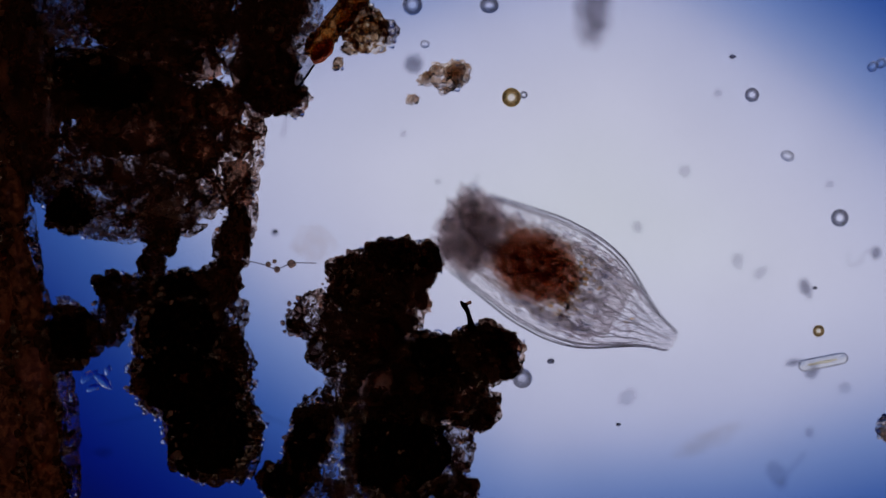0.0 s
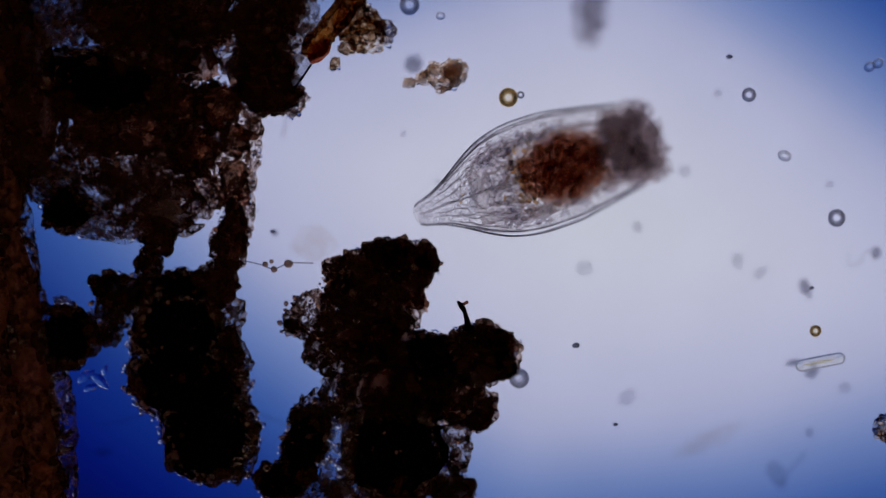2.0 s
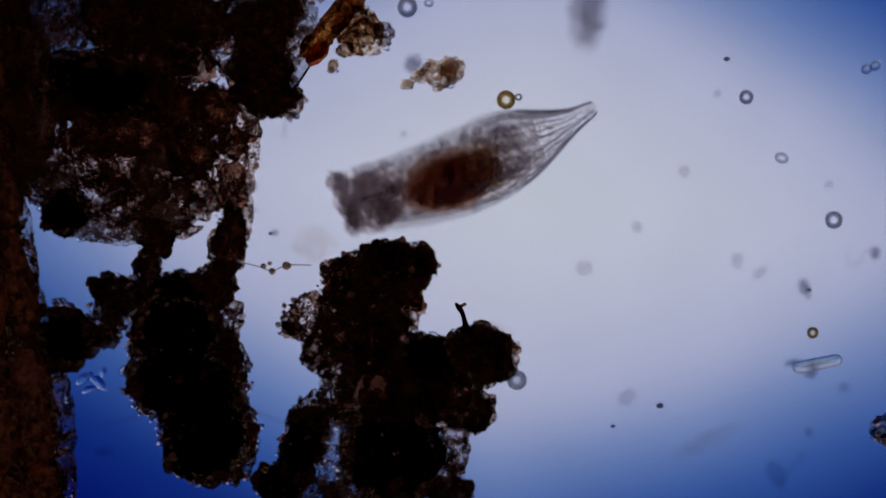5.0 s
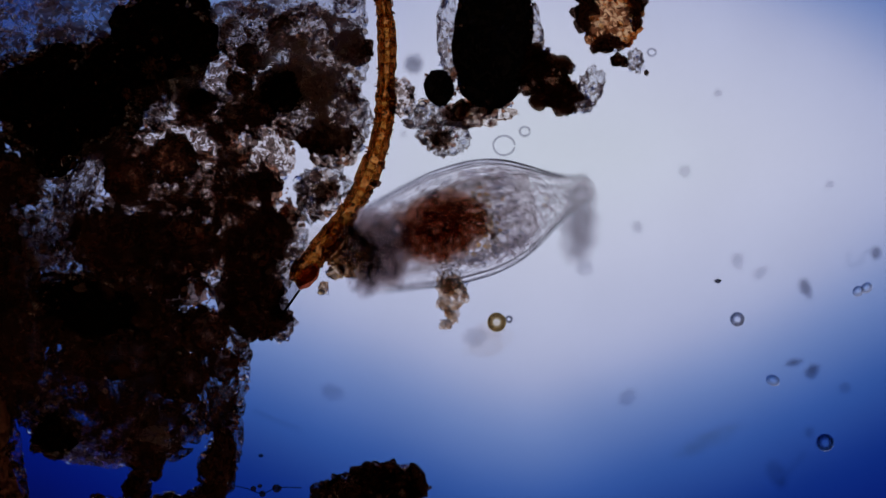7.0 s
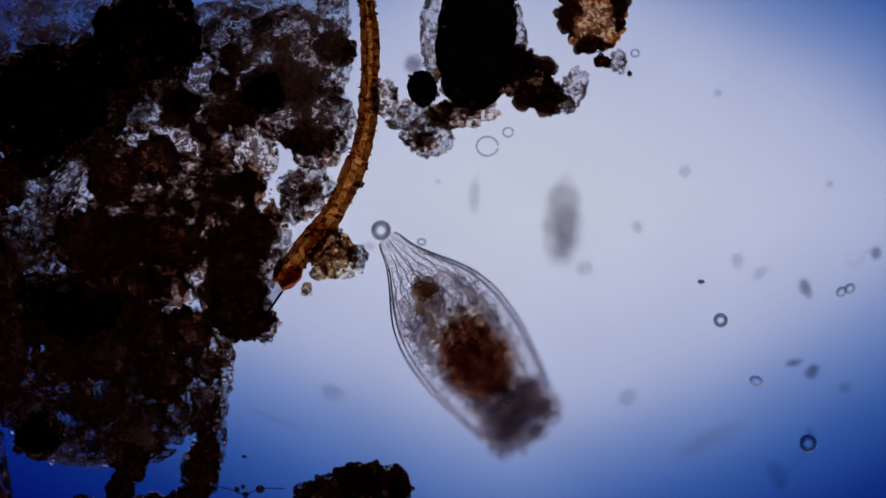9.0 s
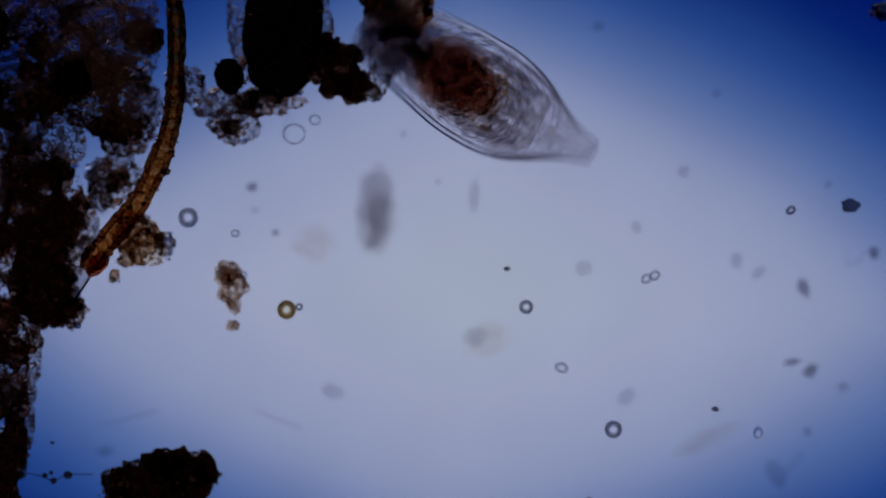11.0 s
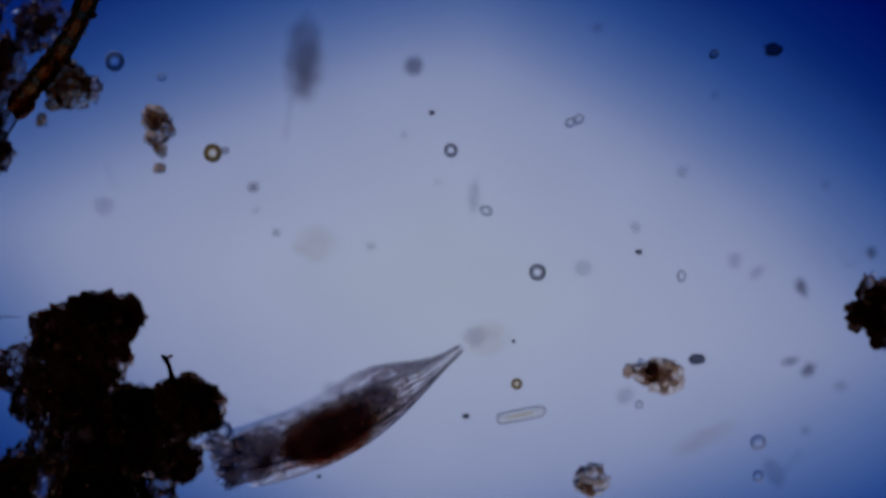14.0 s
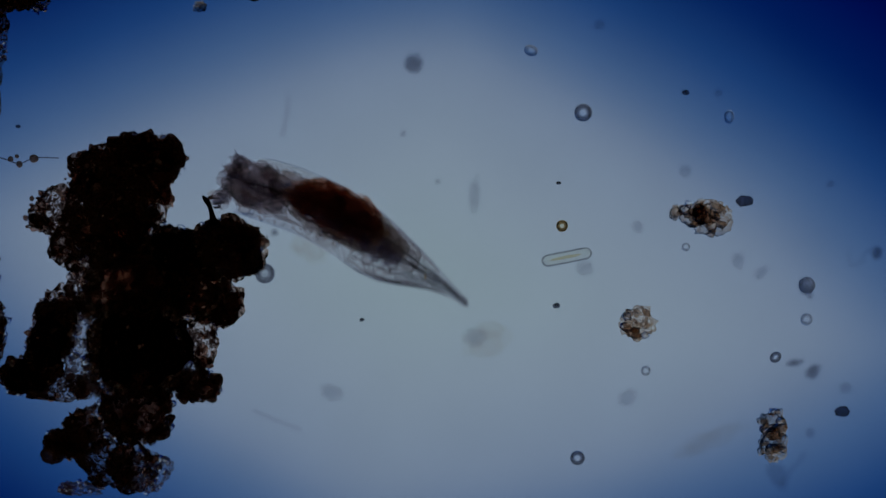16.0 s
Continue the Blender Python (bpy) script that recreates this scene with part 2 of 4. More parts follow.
M_CELL = sheer("amber_cell_wall", (0.60, 0.42, 0.25), (0.95, 0.79, 0.55), 24.0)
M_CELLFILL = sheer("rust_brown_cell_content", (0.92, 0.66, 0.36), (1.0, 0.90, 0.62), 30.0, 0.3, (0.95, 0.5, 0.13))
M_BEAD = glassy("clear_spore_wall", (0.99, 0.99, 0.99), 1.02)
M_BEADAMBER = glassy("amber_spore_wall", (0.97, 0.93, 0.83), 1.02)
# spore tints that hold the dark edge refraction would give
M_RIM = sheer("dark_spore_tint", (0.76, 0.76, 0.78), (0.88, 0.88, 0.895), 30.0)
M_RIMPALE = sheer("pale_spore_edge_shade", (0.90, 0.90, 0.91), (0.96, 0.96, 0.965), 30.0)
M_RIMAMBER = sheer("brown_spore_edge_shade", (0.75, 0.70, 0.60), (0.87, 0.82, 0.73), 30.0)
M_DIATOM = glassy("silica_shell", (0.96, 0.955, 0.92), 1.018)
M_OLIVE = sheer("olive_chloroplast", (0.91, 0.85, 0.68), (0.98, 0.955, 0.87), 16.0)
M_LORICA = glassy("clear_lorica", (0.985, 0.98, 0.98), 1.015, 0.0, 0.12, 11.0)
# tint for the dark outline that refraction gives the shell's sides
M_OUTLINE = sheer("lorica_outline_shade", (0.42, 0.41, 0.44), (0.60, 0.59, 0.62), 6.0)
M_LINING = wrinkled("crease_shaded_lining", (0.70, 0.67, 0.68), (0.985, 0.98, 0.98))
M_FOLD = sheer("body_fold_tissue", (0.80, 0.77, 0.75), (0.96, 0.95, 0.94), 14.0)
# tint of the plate's ridges, also of the drawn outlines
M_LINE = sheer("ridge_and_outline_tint", (0.60, 0.58, 0.61), (0.84, 0.83, 0.85), 9.0)
M_STRAND = sheer("pale_muscle_strand", (0.84, 0.81, 0.82), (0.96, 0.95, 0.955), 12.0)
M_TISSUE = sheer("grey_brown_tissue", (0.79, 0.755, 0.755), (0.95, 0.935, 0.935), 9.0)
M_LOBE = glassy("grey_gland_tissue", (0.93, 0.90, 0.885), 1.03, 0.05, 0.3, 20.0)
M_HEADLOBE = sheer("head_gland", (0.76, 0.73, 0.73), (0.98, 0.975, 0.97), 26.0)
M_GUT = sheer("brown_stomach", (0.86, 0.77, 0.73), (0.93, 0.86, 0.83), 6.0)
M_GUTDARK = sheer("dark_stomach_content", (0.83, 0.725, 0.665), (0.895, 0.815, 0.765), 9.0)
M_GUTGRAIN = grainy("stomach_grains", ((0.3, 0.15, 0.09), (0.5, 0.3, 0.19), (0.65, 0.45, 0.3)), (0.92, 0.78, 0.57), (0.95, 0.87, 0.75), 1.05, (0.3, 0.75))
M_CILIA = sheer("grey_cilia", (0.62, 0.60, 0.62))
M_DUST = sheer("grey_dust", (0.93, 0.93, 0.94), (0.985, 0.985, 0.988), 30.0)
M_DUSTDARK = sheer("dark_dust", (0.80, 0.80, 0.82), (0.90, 0.90, 0.915), 30.0)
M_SHEATH = sheer("grey_sheath", (0.66, 0.66, 0.70), (0.82, 0.82, 0.84), 30.0)
M_DUSTBROWN = sheer("brown_dust", (0.975, 0.965, 0.955), (0.995, 0.992, 0.99), 12.0)
M_HAZE = sheer("grey_flake", (0.90, 0.895, 0.90), (0.985, 0.982, 0.985), 7.0)
M_PANE = sheer("clear_slide_glass", (0.985, 0.985, 0.985))

# ---- mesh helpers ----
RNG = np.random.default_rng(7)


def template(subdiv, bump, seed):
    """A lumpy unit pebble: vertices and triangles."""
    bm = bmesh.new()
    bmesh.ops.create_icosphere(bm, subdivisions=subdiv, radius=1.0)
    for v in bm.verts:
        n = noise.noise(v.co * 1.4 + Vector((seed * 3.1, seed, 0))) + 0.5 * noise.noise(v.co * 3.2 + Vector((0, seed * 2.3, 5)))
        v.co *= 1.0 + bump * n
    bm.verts.ensure_lookup_table()
    vs = np.array([v.co[:] for v in bm.verts])
    fs = np.array([[v.index for v in f.verts] for f in bm.faces])
    bm.free()
    return vs, fs


PEBBLES = [template(2, 0.55, i) for i in range(7)]
LOWPEBBLES = [template(1, 0.45, i + 20) for i in range(6)]


def mesh_from(name, vs, fs, mat, smooth=True):
    me = bpy.data.meshes.new(name)
    vs, fs = np.asarray(vs, dtype=np.float32), np.asarray(fs, dtype=np.int32)
    n = fs.shape[1]
    me.vertices.add(len(vs))
    me.vertices.foreach_set("co", vs.ravel())
    me.loops.add(fs.size)
    me.loops.foreach_set("vertex_index", fs.ravel())
    me.polygons.add(len(fs))
    me.polygons.foreach_set("loop_start", np.arange(0, fs.size, n, dtype=np.int32))
    me.polygons.foreach_set("use_smooth", np.full(len(fs), smooth))
    me.update(calc_edges=True)
    me.materials.append(mat)
    return me


def child(ob, parent):
    ob.parent = parent
    return ob


def thing(name, label, category, at=(0, 0, 0), group="", kind=""):
    ob = new(name)
    ob.empty_display_size = 0.05
    ob.location = at
    return tagged(ob, label, category, group, kind)


def part(name, bm, mat, parent, label="", smooth=True):
    me = bpy.data.meshes.new(name)
    for f in bm.faces:
        f.smooth = smooth
    bm.to_mesh(me)
    bm.free()
    me.materials.append(mat)
    ob = child(new(name, me), parent)
    return tagged(ob, label) if label else ob


def turns(n):
    """n random rotation matrices."""
    q = RNG.normal(size=(n, 4))
    q /= np.linalg.norm(q, axis=1)[:, None]
    w, x, y, z = q.T
    return np.stack([1 - 2 * (y * y + z * z), 2 * (x * y - z * w), 2 * (x * z + y * w), 2 * (x * y + z * w), 1 - 2 * (x * x + z * z),
                     2 * (y * z - x * w), 2 * (x * z - y * w), 2 * (y * z + x * w), 1 - 2 * (x * x + y * y)], -1).reshape(n, 3, 3)


def swarm(name, centres, radii, mat, parent, shapes=PEBBLES, label=""):
    """Many loose grains in one mesh."""
    vs, fs, base = [], [], 0
    pick = RNG.integers(0, len(shapes), len(centres))
    rot = turns(len(centres))
    stretch = np.clip(RNG.lognormal(-0.12, 0.3, (len(centres), 3)), 0.35, 1.9)
    for i, c in enumerate(centres):
        v, f = shapes[pick[i]]
        vs.append((v * stretch[i]) @ rot[i].T * radii[i] + c)
        fs.append(f + base)
        base += len(v)
    ob = child(new(name, mesh_from(name, np.concatenate(vs), np.concatenate(fs), mat)), parent)
    return tagged(ob, label, kind="stuff")


def lump(radii, seed, rough=0.28, subdiv=4):
    """A craggy mass, as a bmesh about its own middle."""
    bm = bmesh.new()
    bmesh.ops.create_icosphere(bm, subdivisions=subdiv, radius=1.0)
    off = Vector((seed * 1.7, seed * 0.9, seed * 2.3))
    for v in bm.verts:
        d = v.co.normalized()
        n = noise.noise(d * 1.6 + off) + 0.55 * noise.noise(d * 3.7 + off) + 0.4 * noise.noise(d * 8.5 + off) + 0.3 * noise.noise(d * 17 + off)
        r = 1 + rough * n
        v.co = Vector((d.x * radii[0], d.y * radii[1], d.z * radii[2])) * r
    return bm


def tube(points, radii, sides=8, bm=None, caps=True):
    """A round tube along points, closed at both ends unless caps is off."""
    bm = bm or bmesh.new()
    pts = [Vector(p) for p in points]
    rings = []
    for i, p in enumerate(pts):
        d = (pts[min(i + 1, len(pts) - 1)] - pts[max(i - 1, 0)]).normalized()
        a = d.cross(Vector((0, 0, 1)))
        a = a.normalized() if a.length > 1e-4 else Vector((1, 0, 0))
        b = d.cross(a)
        r = radii[i] if isinstance(radii, (list, tuple)) else radii
        rings.append([bm.verts.new(p + (a * math.cos(2 * math.pi * k / sides) + b * math.sin(2 * math.pi * k / sides)) * r) for k in range(sides)])
    for r0, r1 in zip(rings, rings[1:]):
        for k in range(sides):
            bm.faces.new((r0[k], r0[(k + 1) % sides], r1[(k + 1) % sides], r1[k]))
    if caps:
        bm.faces.new(rings[0][::-1])
        bm.faces.new(rings[-1])
    return bm


def smooth_path(points, n):
    """n points along a Catmull-Rom curve."""
    p = [Vector(q) for q in points]
    p = [2 * p[0] - p[1]] + p + [2 * p[-1] - p[-2]]
    out = []
    for i in range(n):
        u = i / (n - 1) * (len(p) - 3)
        k = min(int(u), len(p) - 4)
        t = u - k
        a, b, c, d = p[k:k + 4]
        out.append(0.5 * ((2 * b) + (c - a) * t + (2 * a - 5 * b + 4 * c - d) * t * t + (3 * b - a - 3 * c + d) * t ** 3))
    return out


# ---- lamp, dust pane and slide ----
def slab(name, w, d, z0, z1, mat, parent=None):
    bm = bmesh.new()
    bmesh.ops.create_cube(bm, size=1.0)
    for v in bm.verts:
        v.co = Vector((v.co.x * w, v.co.y * d, z0 if v.co.z < 0 else z1))
    bmesh.ops.bevel(bm, geom=bm.edges[:], offset=min(0.02, (z1 - z0) / 4), segments=2, affect="EDGES")
    return part(name, bm, mat, parent, smooth=False)


LAMP_Z = -7.0
lamp = thing("microscope_lamp", "frosted microscope lamp with the blue edge falloff of the view put into its glow", "lamp")
bm = bmesh.new()
bmesh.ops.create_circle(bm, cap_ends=True, segments=96, radius=42.0)
part("diffuser", bm, M_LAMP, lamp, "frosted glowing diffuser", smooth=False)

slide = slab("microscope_slide", 26, 18, SLIDE_TOP - 0.06, SLIDE_TOP, M_PANE)
slide.location = P(1000, 350)
tagged(slide, "clear glass microscope slide under the water film", "slide", kind="structure")


# ---- detritus ----
def volume(x, y, rx, ry, turn, high, mid, n, rmax, seed, shell=0.0, low=0.0):
    """n places inside a lumpy oval heap that stands on mid, a share of them near its outline; low leaves out that share of its height."""
    a = RNG.uniform(0, 2 * math.pi, n)
    r = np.sqrt(RNG.random(n)) * rmax
    near = RNG.random(n) < shell
    r = np.where(near, RNG.uniform(0.8, rmax, n), r)
    wob = np.array([1 + 0.20 * noise.noise(Vector((math.cos(q) * 1.8 + x, math.sin(q) * 1.8 + y, seed))) + 0.15 * noise.noise(Vector((math.cos(q) * 5 + x, math.sin(q) * 5 + y, seed))) for q in a])
    lx, ly = np.cos(a) * r * wob * rx * U, np.sin(a) * r * wob * ry * U
    top = np.sqrt(np.clip(1 - np.minimum(r / rmax, 1) ** 2, 0.02, 1)) * high
    lz = RNG.uniform(low, 1, n) * top
    c, s = math.cos(-turn), math.sin(-turn)
    return np.stack([lx * c - ly * s + mid.x, lx * s + ly * c + mid.y, lz + mid.z], -1)


def clump(name, label, patches, size=8.0, core=None, category="detritus", granules=24, height=0.5, layers=1.9, group="", seed=1, rough=0.26, grains=None, mat=None, fringe=1.0, films=0, cap=0.30, crumbs=1.0, crumb=None):
    """A heap of detritus out of oval patches (kind, x, y, half width, half depth, turn): "c" has a dark lump inside a grainy fringe,
    "k" a coal black one, "b" a thin brown lump in grains, "g" is brown grains alone, "f" pale clear grains alone."""
    cx, cy = np.mean([b[1] for b in patches]), np.mean([b[2] for b in patches])
    base = P(cx, cy, SLIDE_TOP)
    ob = thing(name, label, category, base, group)
    heaps = {}
    knob = M_KNOB if core is not M_SOOT else M_SOOT
    mats = {"f": M_PALEMAT, "g": {M_RUST: M_RUSTMAT, M_YELLOW: M_YELLOWMAT}.get(grains, mat or M_MAT)}
    soft, knobs, sparks = [], [], []
    for i, (kind, x, y, rx, ry, *rest) in enumerate(patches):
        turn = radians(rest[0]) if rest else 0.0
        high = min(min(rx, ry) * U * height, cap) * 1.9
        mid = P(x, y, SLIDE_TOP) - base
        area = rx * ry / (0.43 * size) ** 2
        if kind in "ckb":
            k = (0.88 if crumbs else 0.95) if kind in "ck" else 0.7
            lb = lump((rx * U * k, ry * U * k, high * k), seed + i * 1.37, rough)
            for v in lb.verts:
                v.co.z = max(v.co.z, 0.004 + 0.05 * (v.co.z + high) / max(high, 0.01))
            part("lump", lb, {"c": core or M_HUMUS, "k": M_COAL, "b": M_BARK}[kind], ob).matrix_basis = Matrix.Translation(mid) @ Matrix.Rotation(-turn, 4, "Z")
        if kind in "gf":
            mat_bm = lump((rx * U * 0.98, ry * U * 0.98, high * 0.7), seed + i * 2.11 + 50, 0.42)
            under = [v for v in mat_bm.verts if v.co.z < -0.25 * high]
            bmesh.ops.delete(mat_bm, geom=under, context="VERTS")  # it lies open on the slide
            for v in mat_bm.verts:
                v.co.z = max(v.co.z, 0.003 + 0.03 * (v.co.z + high) / max(high, 0.01))
            part("mat", mat_bm, mats[kind], ob).matrix_basis = Matrix.Translation(mid) @ Matrix.Rotation(-turn, 4, "Z")
        if kind in "ck" and crumbs:
            n = int(0.85 * math.pi * (rx + ry) / size)
            knobs.append(volume(x, y, rx, ry, turn, high, mid, n, 0.97, seed + i, 1.0))
        if kind in "g" and crumbs:
            n = int(0.5 * math.pi * (rx + ry) / size)
            sparks.append(volume(x, y, rx, ry, turn, high * 0.6, mid, n, 1.03, seed + i, 1.0))
        for j in range(films if kind != "f" else 0):
            a, q = RNG.uniform(0, 6.28), math.sqrt(RNG.random()) * 0.62
            k = RNG.uniform(0.25, 0.5)
            film = part("film", lump((rx * U * k, ry * U * k, 0.05), seed + i + j * 3.3, 0.45, 3), M_FILM, ob)
            film.location = mid + Vector((math.cos(a) * rx * U * q, -math.sin(a) * ry * U * q, RNG.uniform(0.2, 0.9) * high))
            film.rotation_euler = (0, 0, RNG.uniform(0, 6.28))
        m = int(rx * ry / (95.0 if crumb is None else 80.0) * crumbs * {"c": 0.5, "k": 0.15, "b": 0.6, "g": 0.2, "f": 0.0}[kind])
        if m:
            soft.append(volume(x, y, rx, ry, turn, high, mid, m, 0.86, seed + i))
        loose = M_FLUFF if kind == "f" else (grains or M_GRAINS)
        n = int(area * layers * {"c": 0.45 * fringe, "k": 0.45 * fringe, "b": 0.2, "g": 0.2, "f": 0.25}[kind])
        pts = volume(x, y, rx, ry, turn, high, mid, n, 1.02 if kind in "ck" else 1.0, seed + i, 0.85 if kind in "ck" else 0.3)
        heaps.setdefault(loose.name, [loose, []])[1].append(pts)
        if kind in "ck" and crumbs and fringe:
            rim = volume(x, y, rx, ry, turn, high, mid, int(n * 0.9 * fringe), 1.06, seed + i, 1.0)
            sparks.append(rim)
    if soft:
        pts = np.concatenate(soft)
        rad = 1.1 * size * U * np.clip(RNG.lognormal(-0.3, 0.55, len(pts)), 0.25, 2.2)
        pts[:, 2] = np.maximum(pts[:, 2], rad * 0.5)
        swarm("humus_crust", pts, rad, crumb or M_CRUMB, ob, CRUMBS)
    # clear edge grains, many added to stand in for the bright diffraction halo
    if sparks:
        pts = np.concatenate(sparks)
        rad = size * U * np.clip(RNG.lognormal(-0.75, 0.4, len(pts)), 0.2, 0.95)
        pts[:, 2] = np.maximum(pts[:, 2], rad * 0.7)
        swarm("halo_fringe", pts, rad, M_SPARK, ob, LOWPEBBLES, "clear grains along the edge, drawn also for its bright halo")
    if knobs:
        pts = np.concatenate(knobs)
        rad = size * U * np.clip(RNG.lognormal(0.0, 0.42, len(pts)), 0.45, 1.9)
        pts[:, 2] = np.maximum(pts[:, 2], rad * 0.6)
        swarm("knobbly_crust", pts, rad, knob, ob, KNOBS)
    for loose, lists in heaps.values():
        pts = np.concatenate(lists)
        rad = size * U * np.clip(RNG.lognormal(-1.12, 0.5, len(pts)), 0.12, 1.2)
        pts[:, 2] = np.maximum(pts[:, 2], rad * 0.7)
        swarm("granular_crust", pts, rad, loose, ob, MIXED)
        for i in RNG.choice(len(pts), min(granules, len(pts)), replace=False):
            g = child(new("granule", GRANULES[loose.name][int(RNG.integers(0, 5))]), ob)
            g.location = pts[i]
            g.rotation_euler = RNG.uniform(0, 6.28, 3)
            k = size * U * float(RNG.uniform(0.5, 1.1))
            g.scale = (k, k * 0.8, k * 0.65)
    return ob


KNOBS = [template(3, 0.3, i + 60) for i in range(5)]
CRUMBS = [template(2, 0.6, i + 40) for i in range(6)]
MIXED = LOWPEBBLES + PEBBLES[:1]
GRANULES = {m.name: [mesh_from("granule", *PEBBLES[i], m) for i in range(5)] for m in (M_GRAINS, M_FLUFF, M_YELLOW, M_RUST, M_GUTGRAIN)}

clump("detritus_mass", "large dark brown mass of decayed plant matter with grainy edges", [
    ("c", 75, 205, 46, 76), ("k", 190, 150, 112, 62), ("c", 218, 32, 66, 56), ("c", 494, 132, 28, 36), ("c", 478, 182, 26, 20), ("c", 275, 108, 62, 42), ("c", 325, 192, 46, 44), ("b", 195, 258, 60, 22), ("g", 270, 362, 96, 40), ("c", 62, 95, 34, 60), ("c", 230, 225, 90, 50), ("c", 390, 188, 42, 42), ("c", 335, 25, 74, 38), ("k", 125, 372, 44, 42), ("g", 230, 310, 66, 36), ("b", 130, 105, 60, 30), ("c", 25, 20, 34, 40), ("b", 330, 70, 66, 46), ("c", 345, 265, 44, 50), ("b", 420, 250, 36, 40),
    ("g", 300, 300, 56, 46), ("b", 420, 330, 36, 66), ("b", 440, 120, 44, 56), ("g", 285, 390, 28, 42), ("b", 350, 110, 56, 46), ("g", 150, 300, 56, 36), ("b", 240, 60, 90, 40),
    ("g", 400, 260, 70, 110), ("g", 300, 340, 90, 60), ("g", 230, 380, 90, 40), ("g", 430, 380, 24, 50), ("g", 300, 150, 60, 60), ("g", 440, 80, 60, 60), ("g", 470, 160, 40, 40), ("g", 200, 270, 110, 60), ("g", 30, 240, 40, 90), ("g", 20, 60, 50, 60),
    ("g", 110, 220, 100, 80), ("g", 230, 60, 110, 60), ("g", 160, 340, 80, 40), ("f", 300, 360, 60, 46), ("f", 210, 400, 80, 28), ("f", 330, 225, 46, 30), ("f", 100, 325, 50, 24), ("f", 105, 45, 44, 38), ("b", 310, 160, 40, 40), ("f", 35, 115, 14, 18), ("g", 35, 110, 34, 44), ("b", 30, 130, 26, 34),
    ("c", 470, 62, 44, 56), ("c", 462, 150, 38, 40), ("b", 490, 172, 30, 22), ("g", 480, 120, 50, 60), ("b", 75, 300, 26, 44), ("g", 80, 312, 30, 50)],
    size=6.5, core=M_HUMUS, granules=50, seed=3, height=0.75, cap=0.42, layers=1.3, rough=0.36, crumbs=0.56)
clump("detritus_mass", "broad brown heap of decayed plant matter letting light through cracks", [
    ("k", 125, -175, 92, 72), ("k", 120, -140, 56, 62), ("c", 482, -205, 32, 28), ("g", 482, -200, 52, 44), ("g", 425, -58, 54, 54), ("g", 110, 20, 60, 50), ("g", 52, -62, 62, 62), ("c", 66, -60, 30, 26), ("f", 100, -78, 50, 30), ("g", 196, -15, 50, 40), ("b", 442, -192, 40, 30), ("g", 435, -185, 50, 40), ("k", 140, -265, 84, 56), ("k", 75, -225, 66, 72), ("k", 190, -215, 92, 80, -8), ("k", 245, -250, 96, 62, -20), ("c", 40, -90, 40, 34), ("g", 36, -75, 44, 56), ("f", 46, -72, 28, 36), ("k", 318, -330, 92, 92), ("k", 250, -290, 70, 60), ("k", 524, -238, 44, 42), ("g", 404, -60, 62, 46), ("g", 290, -20, 74, 42), ("b", 370, -190, 42, 22), ("g", 455, -20, 50, 50), ("b", 255, 25, 40, 36), ("c", 215, -190, 64, 50, -20), ("c", 305, -292, 76, 60, -40),
    ("b", 440, -120, 40, 34), ("c", 330, -115, 46, 38), ("b", 500, -70, 38, 48), ("b", 452, 25, 40, 40), ("b", 385, 45, 60, 44), ("c", 252, -82, 42, 40), ("c", 285, 20, 46, 40),
    ("g", 420, -270, 60, 50), ("g", 330, -110, 130, 80), ("g", 505, -130, 44, 56), ("g", 470, -335, 60, 50), ("f", 510, -300, 60, 44), ("g", 510, 60, 40, 60), ("g", 400, 20, 110, 60), ("g", 295, -30, 80, 50), ("g", 28, -10, 40, 50),
    ("g", 470, 100, 34, 38), ("f", 172, -78, 62, 24, -62), ("f", 122, 0, 52, 34, -50), ("f", 96, 60, 26, 20), ("g", 165, -60, 80, 34, -60), ("b", 245, -128, 60, 40), ("k", 376, -217, 32, 24), ("b", 425, -165, 40, 26), ("f", 70, -350, 70, 60), ("f", 170, -365, 80, 46), ("g", 150, -325, 60, 26), ("g", 45, -310, 30, 40), ("f", 300, -205, 24, 26), ("g", 310, -220, 60, 50), ("b", 345, -235, 40, 30), ("f", 440, -360, 70, 34), ("f", 455, -215, 44, 34), ("c", 470, -290, 24, 20), ("c", 452, -250, 20, 18),
    ("f", 360, -20, 26, 20), ("f", 440, -80, 30, 30)],
    size=6.5, core=M_HUMUS, granules=50, seed=11, height=0.75, cap=0.42, layers=1.3, rough=0.36, crumbs=0.5)
clump("loose_detritus", "pale grainy fluff of loose detritus beside the filament", [
    ("c", 640, -318, 26, 20), ("c", 600, -240, 22, 26), ("b", 560, -275, 40, 30), ("c", 592, -148, 20, 20), ("g", 600, -300, 56, 46), ("g", 615, -225, 50, 50), ("g", 560, -185, 46, 44), ("g", 560, -345, 56, 40), ("f", 590, -300, 80, 80), ("f", 600, -200, 64, 70), ("f", 540, -390, 110, 24), ("f", 640, -350, 36, 60), ("g", 735, -225, 26, 34), ("c", 655, -305, 26, 14), ("c", 590, -152, 30, 24), ("g", 622, -150, 46, 44), ("b", 625, -140, 30, 30), ("f", 650, -180, 30, 50)],
    size=7, granules=40, seed=12, crumbs=0.5, crumb=M_TAN)
clump("loose_detritus", "small fluffy grey clump of detritus grains by the filament", [("f", 600, -70, 46, 32), ("g", 590, -52, 36, 40), ("f", 575, -25, 20, 24), ("b", 600, -60, 22, 22)], granules=8, seed=13, crumb=M_TAN)
